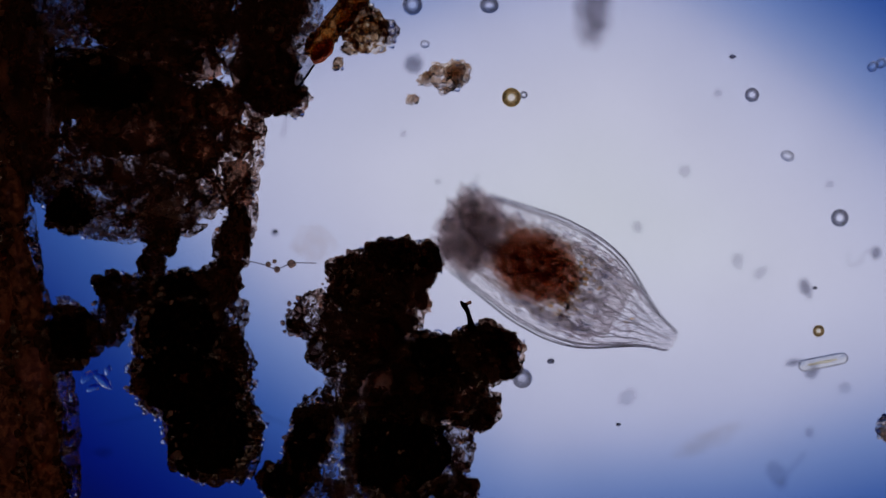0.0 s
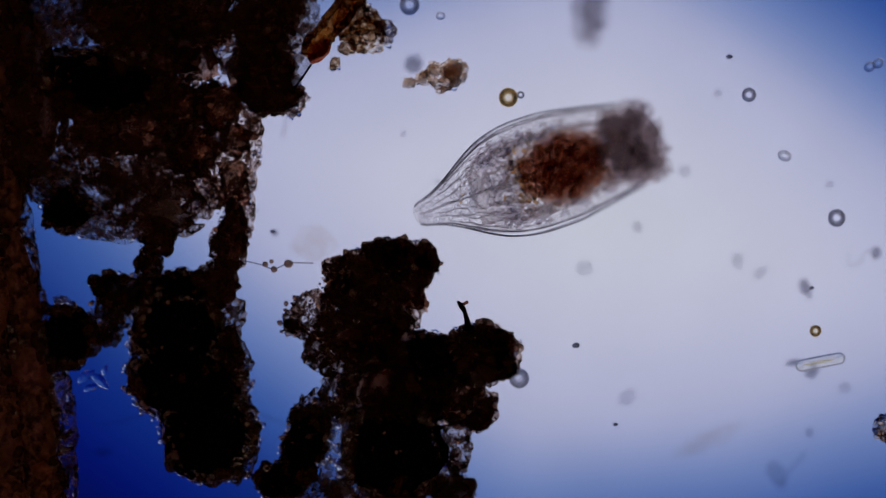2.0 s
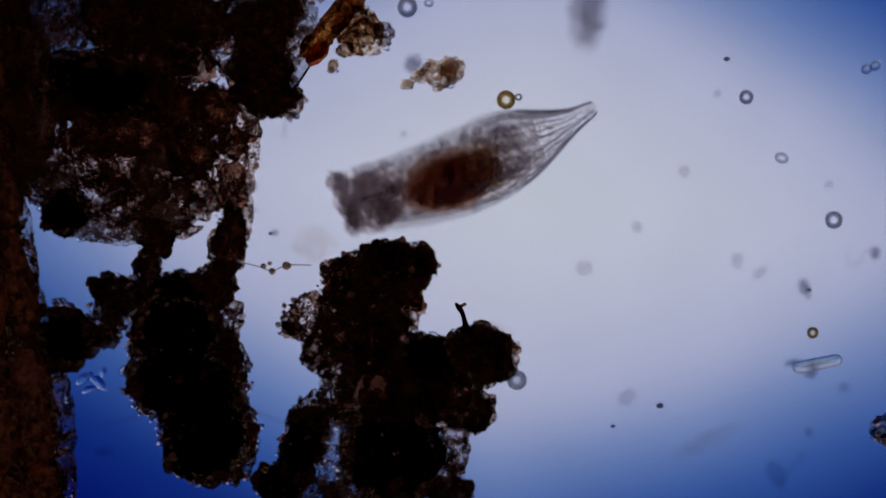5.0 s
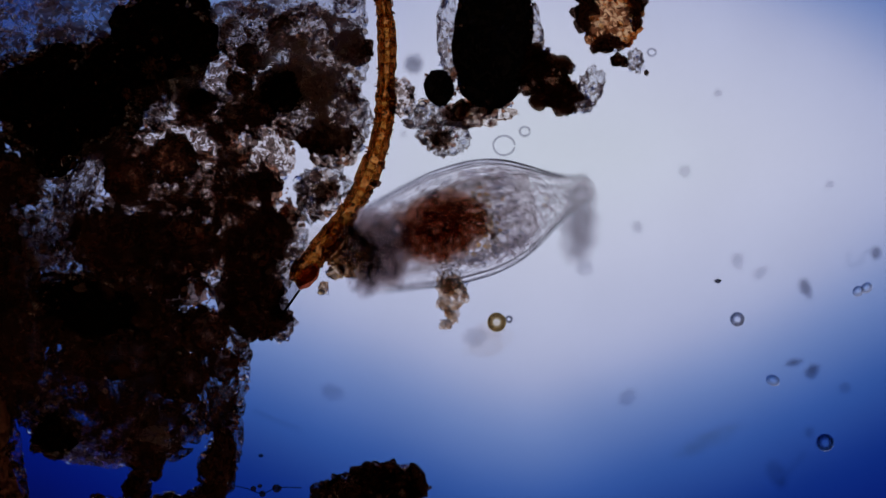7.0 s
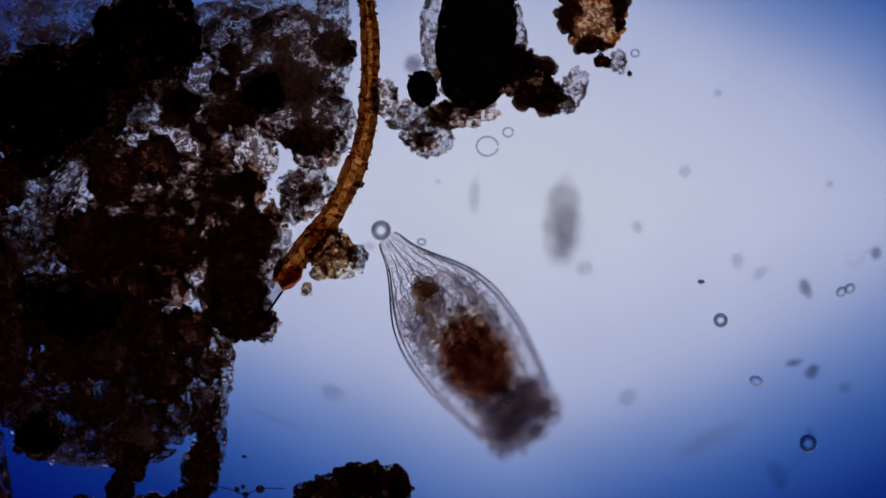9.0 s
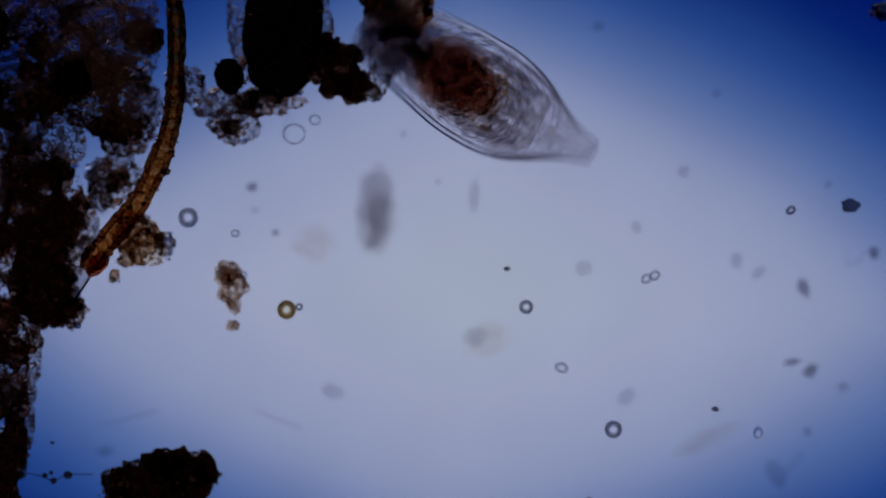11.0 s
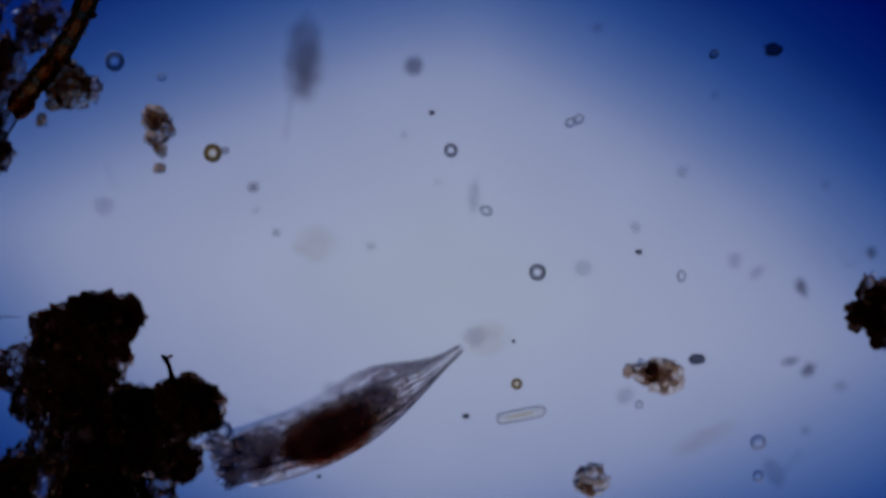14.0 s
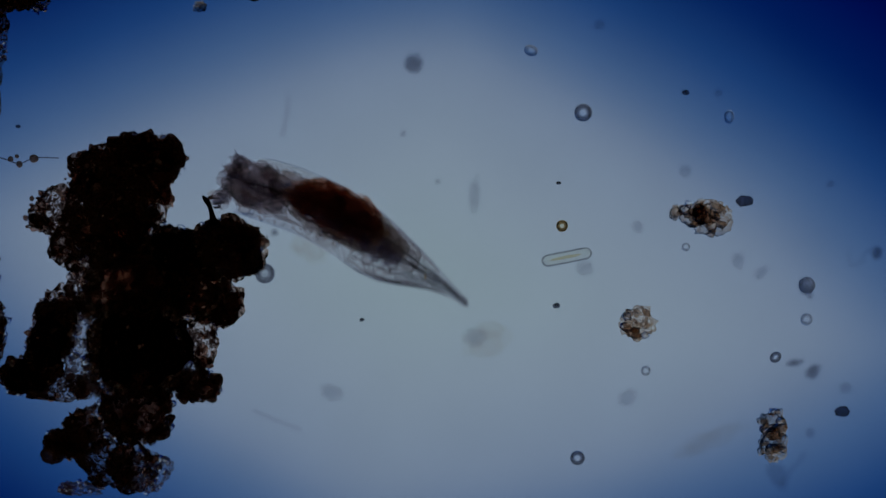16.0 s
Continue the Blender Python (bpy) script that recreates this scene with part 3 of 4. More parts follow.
clump("loose_detritus", "dark brown lobed clump of detritus", [("c", 500, 14, 36, 36), ("b", 540, -10, 18, 34), ("c", 478, -68, 40, 13, -5), ("g", 515, 0, 44, 42), ("g", 470, -40, 30, 40)], granules=16, seed=14)
clump("detritus_bridge", "thin grainy bridge of detritus hanging from the mass", [("c", 414, 425, 26, 56, 8), ("g", 412, 430, 30, 66, 10), ("c", 392, 505, 26, 34, 20), ("g", 385, 505, 36, 46, 20), ("c", 284, 420, 30, 32), ("g", 316, 404, 44, 14), ("b", 262, 462, 18, 30), ("g", 268, 470, 26, 30)], core=M_HUMUS, granules=16, seed=15, mat=M_DARKMAT)
clump("root_fibre", "long brown fibrous root at the edge of the detritus", [
    ("c", -55, 300, 70, 200), ("c", -10, 50, 50, 170), ("c", -14, -120, 44, 130), ("g", 10, 60, 40, 150), ("c", -50, 520, 86, 180, -8), ("c", -30, 740, 90, 190, -6), ("c", -10, 900, 90, 110), ("c", 10, 300, 36, 150, -4), ("c", 30, 500, 44, 130, -12), ("c", 62, 720, 46, 160, -8), ("c", 80, 880, 44, 100),
    ("g", 36, 260, 22, 120), ("g", 50, 430, 20, 110, -8), ("g", 76, 560, 26, 80, -16), ("g", 108, 730, 28, 120, -6), ("g", 120, 840, 22, 80), ("f", 100, 700, 30, 60), ("f", 124, 545, 26, 14, 30)], core=M_ROOT, size=7, granules=60, seed=21, rough=0.14, layers=1.8, crumbs=0.12, fringe=0.5)
clump("detritus_lump", "black oblong lump of detritus with grainy rim", [
    ("c", 222, 515, 56, 30, 10), ("k", 318, 520, 72, 44), ("k", 318, 590, 82, 78), ("k", 335, 680, 106, 84, 10), ("k", 375, 765, 86, 88), ("c", 398, 640, 36, 66, 5), ("c", 425, 760, 30, 60), ("g", 402, 560, 34, 50), ("g", 412, 650, 34, 50), ("g", 438, 790, 24, 60), ("f", 385, 520, 30, 26), ("g", 215, 545, 30, 34)], size=7, core=M_PEAT, granules=36, seed=31, mat=M_DARKMAT)
clump("detritus_lump", "small rounded black lump of detritus", [("k", 125, 595, 48, 52), ("g", 195, 565, 36, 36), ("b", 185, 590, 28, 30)], core=M_PEAT, granules=14, seed=33, mat=M_DARKMAT)
clump("detritus_lump", "dark wedge-shaped lump of detritus", [("k", 545, 785, 38, 70, 22), ("k", 505, 850, 46, 34), ("f", 592, 800, 26, 80), ("g", 560, 740, 40, 40), ("g", 560, 870, 60, 24)], core=M_PEAT, granules=24, seed=35, mat=M_DARKMAT)
clump("detritus_island", "large dark brown island of packed detritus grains", [
    ("b", 640, 505, 74, 62), ("b", 720, 500, 48, 60), ("c", 660, 520, 54, 44), ("c", 694, 461, 54, 38), ("c", 742, 464, 36, 36), ("b", 632, 474, 48, 30), ("g", 706, 453, 54, 25), ("c", 645, 590, 70, 60), ("k", 760, 640, 60, 56), ("c", 700, 700, 100, 84), ("c", 856, 622, 58, 46), ("c", 892, 650, 24, 22), ("c", 868, 612, 26, 24), ("k", 700, 800, 92, 95), ("c", 700, 905, 60, 70), ("c", 805, 870, 40, 26),
    ("c", 850, 738, 22, 26), ("g", 658, 510, 84, 62), ("g", 722, 470, 46, 36), ("g", 640, 590, 86, 80), ("g", 860, 625, 62, 52), ("b", 525, 578, 26, 18), ("g", 555, 560, 44, 40), ("g", 565, 625, 22, 30), ("g", 740, 540, 16, 40), ("g", 810, 790, 30, 46), ("g", 850, 720, 32, 40),
    ("c", 780, 690, 80, 62), ("g", 604, 690, 28, 50), ("f", 790, 850, 30, 40), ("f", 620, 860, 26, 30)],
    size=7, core=M_PEAT, granules=70, seed=41, mat=M_DARKMAT, films=1, rough=0.34, crumbs=0.7)
clump("detritus_tuft", "loose tuft of pale brown detritus crystals", [("c", 570, 975, 36, 20, 20), ("b", 610, 945, 40, 36), ("g", 615, 945, 46, 40), ("g", 650, 1005, 50, 40, 20), ("f", 710, 1020, 44, 36), ("f", 600, 1050, 40, 12), ("g", 690, 1010, 40, 40)], size=9, core=M_PEAT, granules=30, seed=45, mat=M_DARKMAT)
clump("black_flake", "jet black flake with smooth sides and a fluffy grey rim", [("c", 898, -350, 72, 150, 4), ("c", 890, -250, 58, 44), ("f", 818, -340, 16, 70), ("f", 972, -330, 16, 50), ("g", 870, -196, 60, 24)], core=M_SOOT, granules=12, seed=51, rough=0.17, fringe=0.25, crumbs=0.0)
clump("black_flake", "small oval black flake", [("c", 803, -242, 27, 35, -10)], core=M_SOOT, granules=2, seed=52, rough=0.13, fringe=0.1, crumbs=0.0)
clump("detritus_lump", "dark purple brown lump of detritus beside a black flake", [("c", 985, -262, 54, 44, 15), ("c", 1018, -228, 34, 26), ("c", 960, -285, 40, 34), ("f", 1050, -215, 22, 16)], core=M_PEAT, granules=12, seed=53, fringe=0.3, crumbs=0.25)
clump("loose_detritus", "translucent grey brown fluff below the black flake", [("f", 815, -160, 46, 34), ("b", 806, -152, 28, 20), ("f", 790, -190, 50, 26), ("g", 850, -195, 40, 22), ("f", 1070, -240, 22, 36, 20)], size=7, granules=24, seed=54, crumb=M_TAN, films=2)
clump("rusty_clump", "square clump of rust-orange grains with dark edges", [("g", 1105, -362, 50, 48), ("c", 1060, -385, 11, 40), ("c", 1152, -385, 10, 38), ("c", 1108, -318, 30, 8)], grains=M_RUST, granules=30, seed=55, crumbs=0.4)
clump("loose_detritus", "small grey crumb of detritus", [("c", 1122, -292, 12, 9), ("f", 1150, -290, 14, 20), ("b", 1170, -268, 6, 7)], size=6, granules=4, seed=56, crumb=M_TAN)
clump("loose_detritus", "yellowish granular crumb stuck to the filament tip", [("g", 638, 44, 40, 36), ("g", 655, 62, 38, 30), ("f", 688, 56, 18, 20), ("g", 632, 30, 30, 30), ("g", 598, 112, 9, 11), ("g", 620, 85, 18, 12)], size=7, layers=1.25, grains=M_YELLOW, granules=16, seed=57, crumb=M_TAN, crumbs=0.7)
clump("loose_detritus", "torn grey wisp of detritus beside the filament tip", [("c", 512, 172, 26, 20), ("g", 520, 178, 32, 22), ("f", 510, 150, 26, 24), ("g", 505, 120, 24, 40), ("f", 530, 40, 34, 44), ("b", 520, 30, 24, 34), ("g", 522, 200, 10, 8)], granules=10, seed=58, crumb=M_TAN)


def cluster(label, lobes, seed, size=7.5, mats=None, clear=0.3):
    """A small loose cluster: translucent grains heaped in oval lobes (x, y, half width, half depth)."""
    cx, cy = np.mean([b[0] for b in lobes]), np.mean([b[1] for b in lobes])
    base = P(cx, cy, SLIDE_TOP)
    ob = thing("grain_cluster", label, "detritus", base, "grain clusters")
    rng = np.random.default_rng(seed)
    mats = mats or (M_TANGRAIN, M_TANDARK)
    for i, (x, y, rx, ry) in enumerate(lobes):
        heart = part("heart", lump((rx * U * 0.92, ry * U * 0.92, min(rx, ry) * U * 0.5), seed + i, 0.4, 4), mats[0], ob, "brown heart of the cluster")
        heart.location = P(x, y, SLIDE_TOP + min(rx, ry) * U * 0.5) - base
        for k in range(max(4, int(1.9 * rx * ry / size ** 2))):
            a, q = rng.uniform(0, 6.28), math.sqrt(rng.random()) * 0.95
            r = size * float(np.clip(rng.lognormal(-0.15, 0.35), 0.4, 1.6)) * (1.15 - 0.4 * q)
            g = lump((r * U, r * U * rng.uniform(0.6, 1.0), r * U * 0.8), seed + k * 1.7 + x, 0.5, 3)
            mat = M_CRYSTAL if rng.random() < clear * q else mats[int(rng.random() < 0.3)]
            p = part("grain", g, mat, ob)
            p.location = P(x + math.cos(a) * q * rx, y + math.sin(a) * q * ry, SLIDE_TOP + r * U * 0.8 + (1 - q) * min(rx, ry) * U * rng.uniform(0, 0.6)) - base
            p.rotation_euler = (0, 0, rng.uniform(0, 6.28))
    return ob


tan_cluster = cluster("small cluster of tan translucent grains", [(792, 135, 34, 29), (812, 128, 22, 22), (756, 141, 18, 12)], 61, 8.0)
grey_cluster = cluster("tiny cluster of grey translucent grains", [(731, 177, 11, 10)], 62, 7.0, clear=0.8)
cluster("round cluster of brown translucent grains", [(1583, 757, 31, 30)], 63)
cluster("oblong cluster of brown and clear grains", [(1712, 570, 38, 32), (1680, 566, 26, 22), (1650, 562, 12, 9)], 64)
cluster("upright cluster of olive brown grains", [(1822, 938, 24, 26), (1822, 972, 25, 32)], 65)
cluster("small rust-coloured cluster of grains", [(1968, -358, 24, 18)], 66, 8.0)
clump("detritus_lump", "dark detritus lump with ragged rim standing apart", [("c", 2120, 457, 50, 62), ("c", 2074, 460, 26, 20), ("g", 2082, 428, 22, 38), ("g", 2066, 458, 30, 22)], core=M_PEAT, granules=20, seed=71, mat=M_DARKMAT)


# ---- algal filament ----
def filament():
    ob = thing("algal_filament", "curved rust-orange algal filament of short cells", "alga", P(620, -150, SLIDE_TOP))
    mid = SLIDE_TOP + 0.16
    pts = [P(*q, mid) - ob.location for q in ((690, -470), (703, -400), (711, -330), (710, -246), (705, -176), (684, -100), (642, -16), (590, 50), (548, 102))]
    fine = smooth_path(pts, 91)
    n = 15
    for i in range(n):
        seg = fine[i * 6:i * 6 + 7]
        base = (14 + 8.5 * (i / n) ** 1.5) * (1 + 0.09 * math.sin(i * 2.3))
        rr = []
        for j in range(7):
            r = base * (0.975 if j in (0, 6) else 1.0) + 0.8 * noise.noise(Vector((i * 2.1, j * 0.7, 1)))
            if i == n - 1:
                r *= 1 - 0.55 * (j / 6) ** 2
            rr.append(r * U)
        cell = part("cell", tube(seg, rr, 18, caps=False), M_CELL, ob)
        body = smooth_path([seg[1], seg[3], seg[5]], 5)
        part("cell_content", tube(body, [base * k * U for k in (0.3, 0.46, 0.5, 0.44, 0.26)], 10), M_CELLFILL, cell)
        across = (seg[-1] - seg[0]).normalized().cross(Vector((0, 0, 1))).normalized()
        # brown tubes put the wall's edge-on darkness into colour
        for e in (-1, 1):
            edge = [p + across * e * (r - 5.2 * U) for p, r in zip(seg, rr)]
            part("side_shade", tube(edge, [(6.4 + 2.6 * noise.noise(Vector((i * 1.3 + e, j * 0.9, 2)))) * U for j in range(7)], 6, caps=False), M_SIDE, cell, "brown cell side with its edge-on darkness drawn in")
        plug = part("cell_end", lump((base * 0.86 * U, (9 + 4 * abs(math.sin(i * 1.7))) * U, base * 0.6 * U), i * 1.9, 0.5, 3), M_PLUG, cell, "dark brown plug between cells")
        plug.matrix_basis = Matrix.Translation(seg[0]) @ Matrix.Rotation(math.atan2(across.y, across.x), 4, "Z")
    # crumbs clinging to its skin
    c, r = [], []
    for i in range(420):
        u = RNG.random() ** 0.8
        k = int(u * 90)
        q, a = fine[k], RNG.uniform(0, 6.28)
        d = (fine[min(k + 1, 90)] - fine[max(k - 1, 0)]).normalized()
        side = d.cross(Vector((0, 0, 1))).normalized()
        rad = (14.5 + 8.5 * u ** 1.5) * U * (1.0 if k < 84 else 0.6)
        c.append(q + side * math.cos(a) * rad + Vector((0, 0, math.sin(a) * rad)))
        r.append(RNG.lognormal(0.7, 0.5) * U)
    swarm("granular_crust", np.array(c), np.array(r), M_GRAINS, ob, LOWPEBBLES, "tiny crumbs clinging to the filament")
    part("tip_cell", lump((15 * U, 26 * U, 14 * U), 6.4, 0.2, 4), M_TIP, ob, "red-brown end cell").matrix_basis = Matrix.Translation(P(570, 92, mid) - ob.location) @ Matrix.Rotation(radians(-42), 4, "Z")
    tip = [P(*q, mid - 0.03) - ob.location for q in ((548, 100), (533, 126), (518, 150), (506, 166))]
    part("empty_sheath", tube(smooth_path(tip, 10), [15 * U, 15 * U, 14 * U, 14 * U, 13 * U, 12 * U, 11 * U, 10 * U, 9 * U, 8 * U], 12), M_SHEATH, ob, "empty grey sheath at the tip")
    part("tip_hair", tube(smooth_path([P(557, 116, mid) - ob.location, P(540, 140, mid - 0.05) - ob.location, P(520, 165, mid - 0.1) - ob.location], 8), 2 * U, 6), M_SOOT, ob, "thin dark hair at the tip")


filament()


# ---- spores, diatom and other small bodies ----
def spore(x, y, r, mat=M_BEAD, flat=1.0, turn=0.0, name="spore", label="clear round spore with a bright centre", fill=None, z=None, rings=((0.67, 0.33), (0.70, 0.25), (0.73, 0.17), (0.76, 0.1)), pale=False):
    ob = thing(name, label, "spore", P(x, y, SLIDE_TOP if z is None else z), "scattered spores")
    bm = bmesh.new()
    bmesh.ops.create_icosphere(bm, subdivisions=4, radius=1.0)
    for v in bm.verts:
        d = v.co.copy()
        k = 1 + 0.08 * noise.noise(d * 1.5 + Vector((x * 0.37, y * 0.21, 0)))
        v.co = Vector((d.x * r * U * k, d.y * r * U * flat * k, d.z * r * U * 0.9 + r * U * 0.9))
    bmesh.ops.rotate(bm, verts=bm.verts, matrix=Matrix.Rotation(radians(turn), 3, "Z"))
    shell = part("wall", bm, mat, ob)
    # nested rings shade the spore's edge by colour, softly inwards
    bm = bmesh.new()
    e = radians(turn)
    for at, k in rings:
        rim = []
        for a in np.linspace(0, 2 * math.pi, 37):
            c, q = math.cos(a) * r * U * at, math.sin(a) * r * U * at * flat
            rim.append(Vector((c * math.cos(e) - q * math.sin(e), c * math.sin(e) + q * math.cos(e), r * U * 0.9)))
        tube(rim, k * r * U, 8, bm)
    part("rim", bm, M_RIMAMBER if mat is M_BEADAMBER else M_RIMPALE if pale else M_RIM, shell, "tinted rings for the refracted dark edge")
    if fill:
        bm = lump((r * U * 0.5, r * U * 0.5 * flat, r * U * 0.4), x, 0.3, 3)
        part("content", bm, fill, shell).location = (0, 0, r * U * 0.9)
    return ob


PALE = {(1394, 276), (1881, 751), (1668, 623), (1597, 842), (1744, 393), (1881, 691)}
for x, y, r, flat, turn in ((1331, 168, 13, 1, 0), (1394, 276, 13, 0.72, -20), (1486, 386, 16, 1, 0), (730, 9, 18, 1, 0), (927, 168, 7, 1, 0),
                            (1881, 691, 15, 1, 0), (1881, 751, 11, 1, 0), (1668, 623, 8, 1, 0), (1597, 842, 9, 1, 0), (1744, 393, 9, 1.4, 0), (1826, 818, 11, 0.8, 40), (1802, -4, 10, 0.7, 30)):
    spore(x, y, r, flat=flat, turn=turn, pale=(x, y) in PALE)
for x, y, r in ((1545, 118, 11), (1560, 112, 11)):
    spore(x, y, r, flat=0.8, turn=40, label="clear twin spore half of a joined pair", pale=True)
drifter = spore(866, 10, 17, flat=0.8, label="clear oval spore drifting in the water")
mite = spore(752, 78, 9, flat=0.8, label="tiny clear spore drifting in the water", pale=True)
spore(905, 173, 17, M_BEADAMBER, label="round amber spore with a pale yellow centre")
spore(1449, 586, 10.5, M_BEADAMBER, label="small amber ring-shaped spore")
spore(1476, 996, 13, M_BEAD, label="dark green spore with a bright centre")
spore(924, 670, 18, M_BEAD, label="round grey brown spore at the edge of the detritus", fill=M_RIM)
for x, y, r in ((975, 640, 6), (1668, 350, 6), (487, 410, 4), (1095, 752, 4), (1443, 510, 4), (1297, 100, 5), (1908, -12, 15), (1945, 914, 12), (1772, 542, 13)):
    ob = thing("dark_speck", "small dark speck of detritus", "speck", P(x, y, SLIDE_TOP), "dark specks")
    part("grain", lump((r * U * 1.1, r * U * 0.75, r * U * 0.7), x * 0.1, 0.35, 3), M_SPECK, ob).location = (0, 0, r * U * 0.6)
    if x == 975:
        swimmer = tagged(ob, "tiny dark speck swimming through the water")
for x, y, r in ((918, -140, 19), (955, -165, 9), (1180, -305, 7)):
    ob = thing("empty_ring", "empty clear cell wall, ring-shaped", "cell wall", P(x, y, SLIDE_TOP), "scattered spores")
    bm = bmesh.new()
    ring = [Vector((math.cos(a) * r * U, math.sin(a) * r * U * 0.9, 0.02)) for a in np.linspace(0, 2 * math.pi * 0.97, 40)]
    part("wall", tube(ring, 0.008, 6), M_SHEATH, ob)


def diatom():
    ob = thing("diatom", "long oval clear diatom shell with rounded ends", "diatom", P(1457, 641, SLIDE_TOP))
    ob.rotation_euler = (0, 0, radians(11))
    bm = bmesh.new()
    bmesh.ops.create_uvsphere(bm, u_segments=40, v_segments=16, radius=1.0)
    for v in bm.verts:
        x, y = v.co.x, v.co.y
        v.co = Vector(((x * 13 + math.copysign(min(abs(x) * 4, 1), x) * 32) * U, y * 11 * U, v.co.z * 0.05 + 0.05))
    shell = part("shell", bm, M_DIATOM, ob)
    outline = [Vector(((math.cos(a) * 11.5 + math.copysign(min(abs(math.cos(a)) * 4, 1), math.cos(a)) * 32) * U, math.sin(a) * 9.6 * U, 0.05)) for a in np.linspace(0, 2 * math.pi, 73)]
    part("rim", tube(outline, 1.7 * U, 6), M_SHEATH, shell, "darker rim of the shell")
    part("chloroplast", lump((30 * U, 2.6 * U, 0.02), 3, 0.25, 3), M_OLIVE, shell, "pale olive streak inside").location = (0, 0, 0.05)
    for s in (-1, 1):
        part("end_droplet", lump((6 * U, 5 * U, 0.02), 5 + s, 0.1, 3), M_BEAD, shell).location = (s * 36 * U, 0, 0.05)


diatom()


def crystal(x, y):
    ob = thing("crystal_flake", "clear angular crystal flakes lying beside black detritus", "crystal", P(x, y, SLIDE_TOP))
    for dx, dy, rx, ry, turn in ((-14, -6, 19, 9, 35), (12, 2, 21, 10, -42), (-4, 14, 16, 7, 20), (20, -16, 10, 6, 70)):
        bm = bmesh.new()
        bmesh.ops.create_icosphere(bm, subdivisions=1, radius=1.0)
        for v in bm.verts:
            v.co = Vector((v.co.x * rx * U * (1 + 0.25 * math.sin(v.index * 2.1)), v.co.y * ry * U, v.co.z * 4 * U))
        shard = part("shard", bm, M_CRYSTAL, ob, smooth=False)
        shard.location, shard.rotation_euler = (dx * U, -dy * U, 0.03), (0.2, 0.15, radians(turn))


crystal(170, 672)


def bead_chain():
    ob = thing("bead_chain", "thin thread with a few dark beads between two clumps", "thread", P(500, 468, SLIDE_TOP))
    pts = [P(x, y, SLIDE_TOP + 0.05) - ob.location for x, y in ((438, 462), (465, 468), (490, 476), (518, 466), (560, 466))]
    part("thread", tube(smooth_path(pts, 30), 1.2 * U, 6), M_CILIA, ob)
    for x, y, r in ((475, 468, 5), (490, 477, 6), (516, 467, 8), (486, 463, 4)):
        part("bead", lump((r * U, r * U, r * U), x, 0.2, 2), M_BARK, ob).location = P(x, y, SLIDE_TOP + 0.05) - ob.location


bead_chain()


def twig():
    ob = thing("splinter", "short dark splinter standing on the detritus island", "splinter", P(828, 575, SLIDE_TOP + 0.1))
    pts = [P(x, y, SLIDE_TOP + 0.12) - ob.location for x, y in ((836, 585), (831, 564), (826, 548), (815, 533))]
    part("stem", tube(smooth_path(pts, 10), [8 * U, 7 * U, 5.5 * U, 4.5 * U, 4 * U, 4 * U, 4.5 * U, 5 * U, 4 * U, 2 * U], 8), M_COAL, ob)
    part("barb", tube([P(822, 540, SLIDE_TOP + 0.12) - ob.location, P(834, 534, SLIDE_TOP + 0.12) - ob.location], 3 * U, 6), M_PEAT, ob)


twig()

# unseen pane, added so the flake lies deep enough to blur
FLAKE_PLATE_TOP = -1.1
stage = slab("flake_plate", 30, 22, FLAKE_PLATE_TOP - 0.1, FLAKE_PLATE_TOP, M_PANE)
stage.location = P(1000, 350)
tagged(stage, "clear plate added below the slide to carry the grey flake", "glass plate", kind="structure")
flake = thing("grey_flake", "blurred grey flake lying on an added plate below the slide", "flake")
deep = (HEIGHT + PLANE - FLAKE_PLATE_TOP) / HEIGHT
flake.location = P(784 + (1049 - 784) * deep, 441 + (10 - 441) * deep, FLAKE_PLATE_TOP)
for i, (x, y, k, w) in enumerate(((0, 0, 1.25, 0.8), (4, -10, 1.05, 0.7), (-5, 14, 0.95, 0.75), (6, 24, 0.8, 0.6), (0, -24, 0.85, 0.8), (-6, 30, 0.6, 0.7), (8, 6, 0.7, 0.6), (0, 0, 0.5, 0.8), (4, 44, 0.45, 0.6))):
    layer = lump((36 * U * k * w, 54 * U * k, 0.05 * k), 4.2 + i * 1.3, 0.45, 4)
    part("flake_layer", layer, M_HAZE, flake).location = (x * U, -y * U, 0.075)

# ---- pane added under the slide to carry the dust of the viewing optics ----
glass = thing("optics_dust_pane", "clear pane added to carry dust of the viewing optics", "glass plate")
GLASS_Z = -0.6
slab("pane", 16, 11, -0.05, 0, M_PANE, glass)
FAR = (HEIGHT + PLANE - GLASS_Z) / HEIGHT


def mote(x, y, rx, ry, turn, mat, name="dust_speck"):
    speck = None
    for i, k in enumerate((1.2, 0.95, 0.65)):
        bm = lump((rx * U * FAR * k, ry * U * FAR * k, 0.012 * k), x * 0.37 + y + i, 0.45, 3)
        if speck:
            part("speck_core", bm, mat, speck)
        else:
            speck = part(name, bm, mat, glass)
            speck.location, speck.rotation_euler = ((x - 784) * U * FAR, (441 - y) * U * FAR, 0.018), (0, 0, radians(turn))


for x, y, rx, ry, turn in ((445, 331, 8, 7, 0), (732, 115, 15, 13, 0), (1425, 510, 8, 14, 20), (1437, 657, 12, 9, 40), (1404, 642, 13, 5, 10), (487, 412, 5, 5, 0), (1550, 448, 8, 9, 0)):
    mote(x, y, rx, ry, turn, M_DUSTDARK)
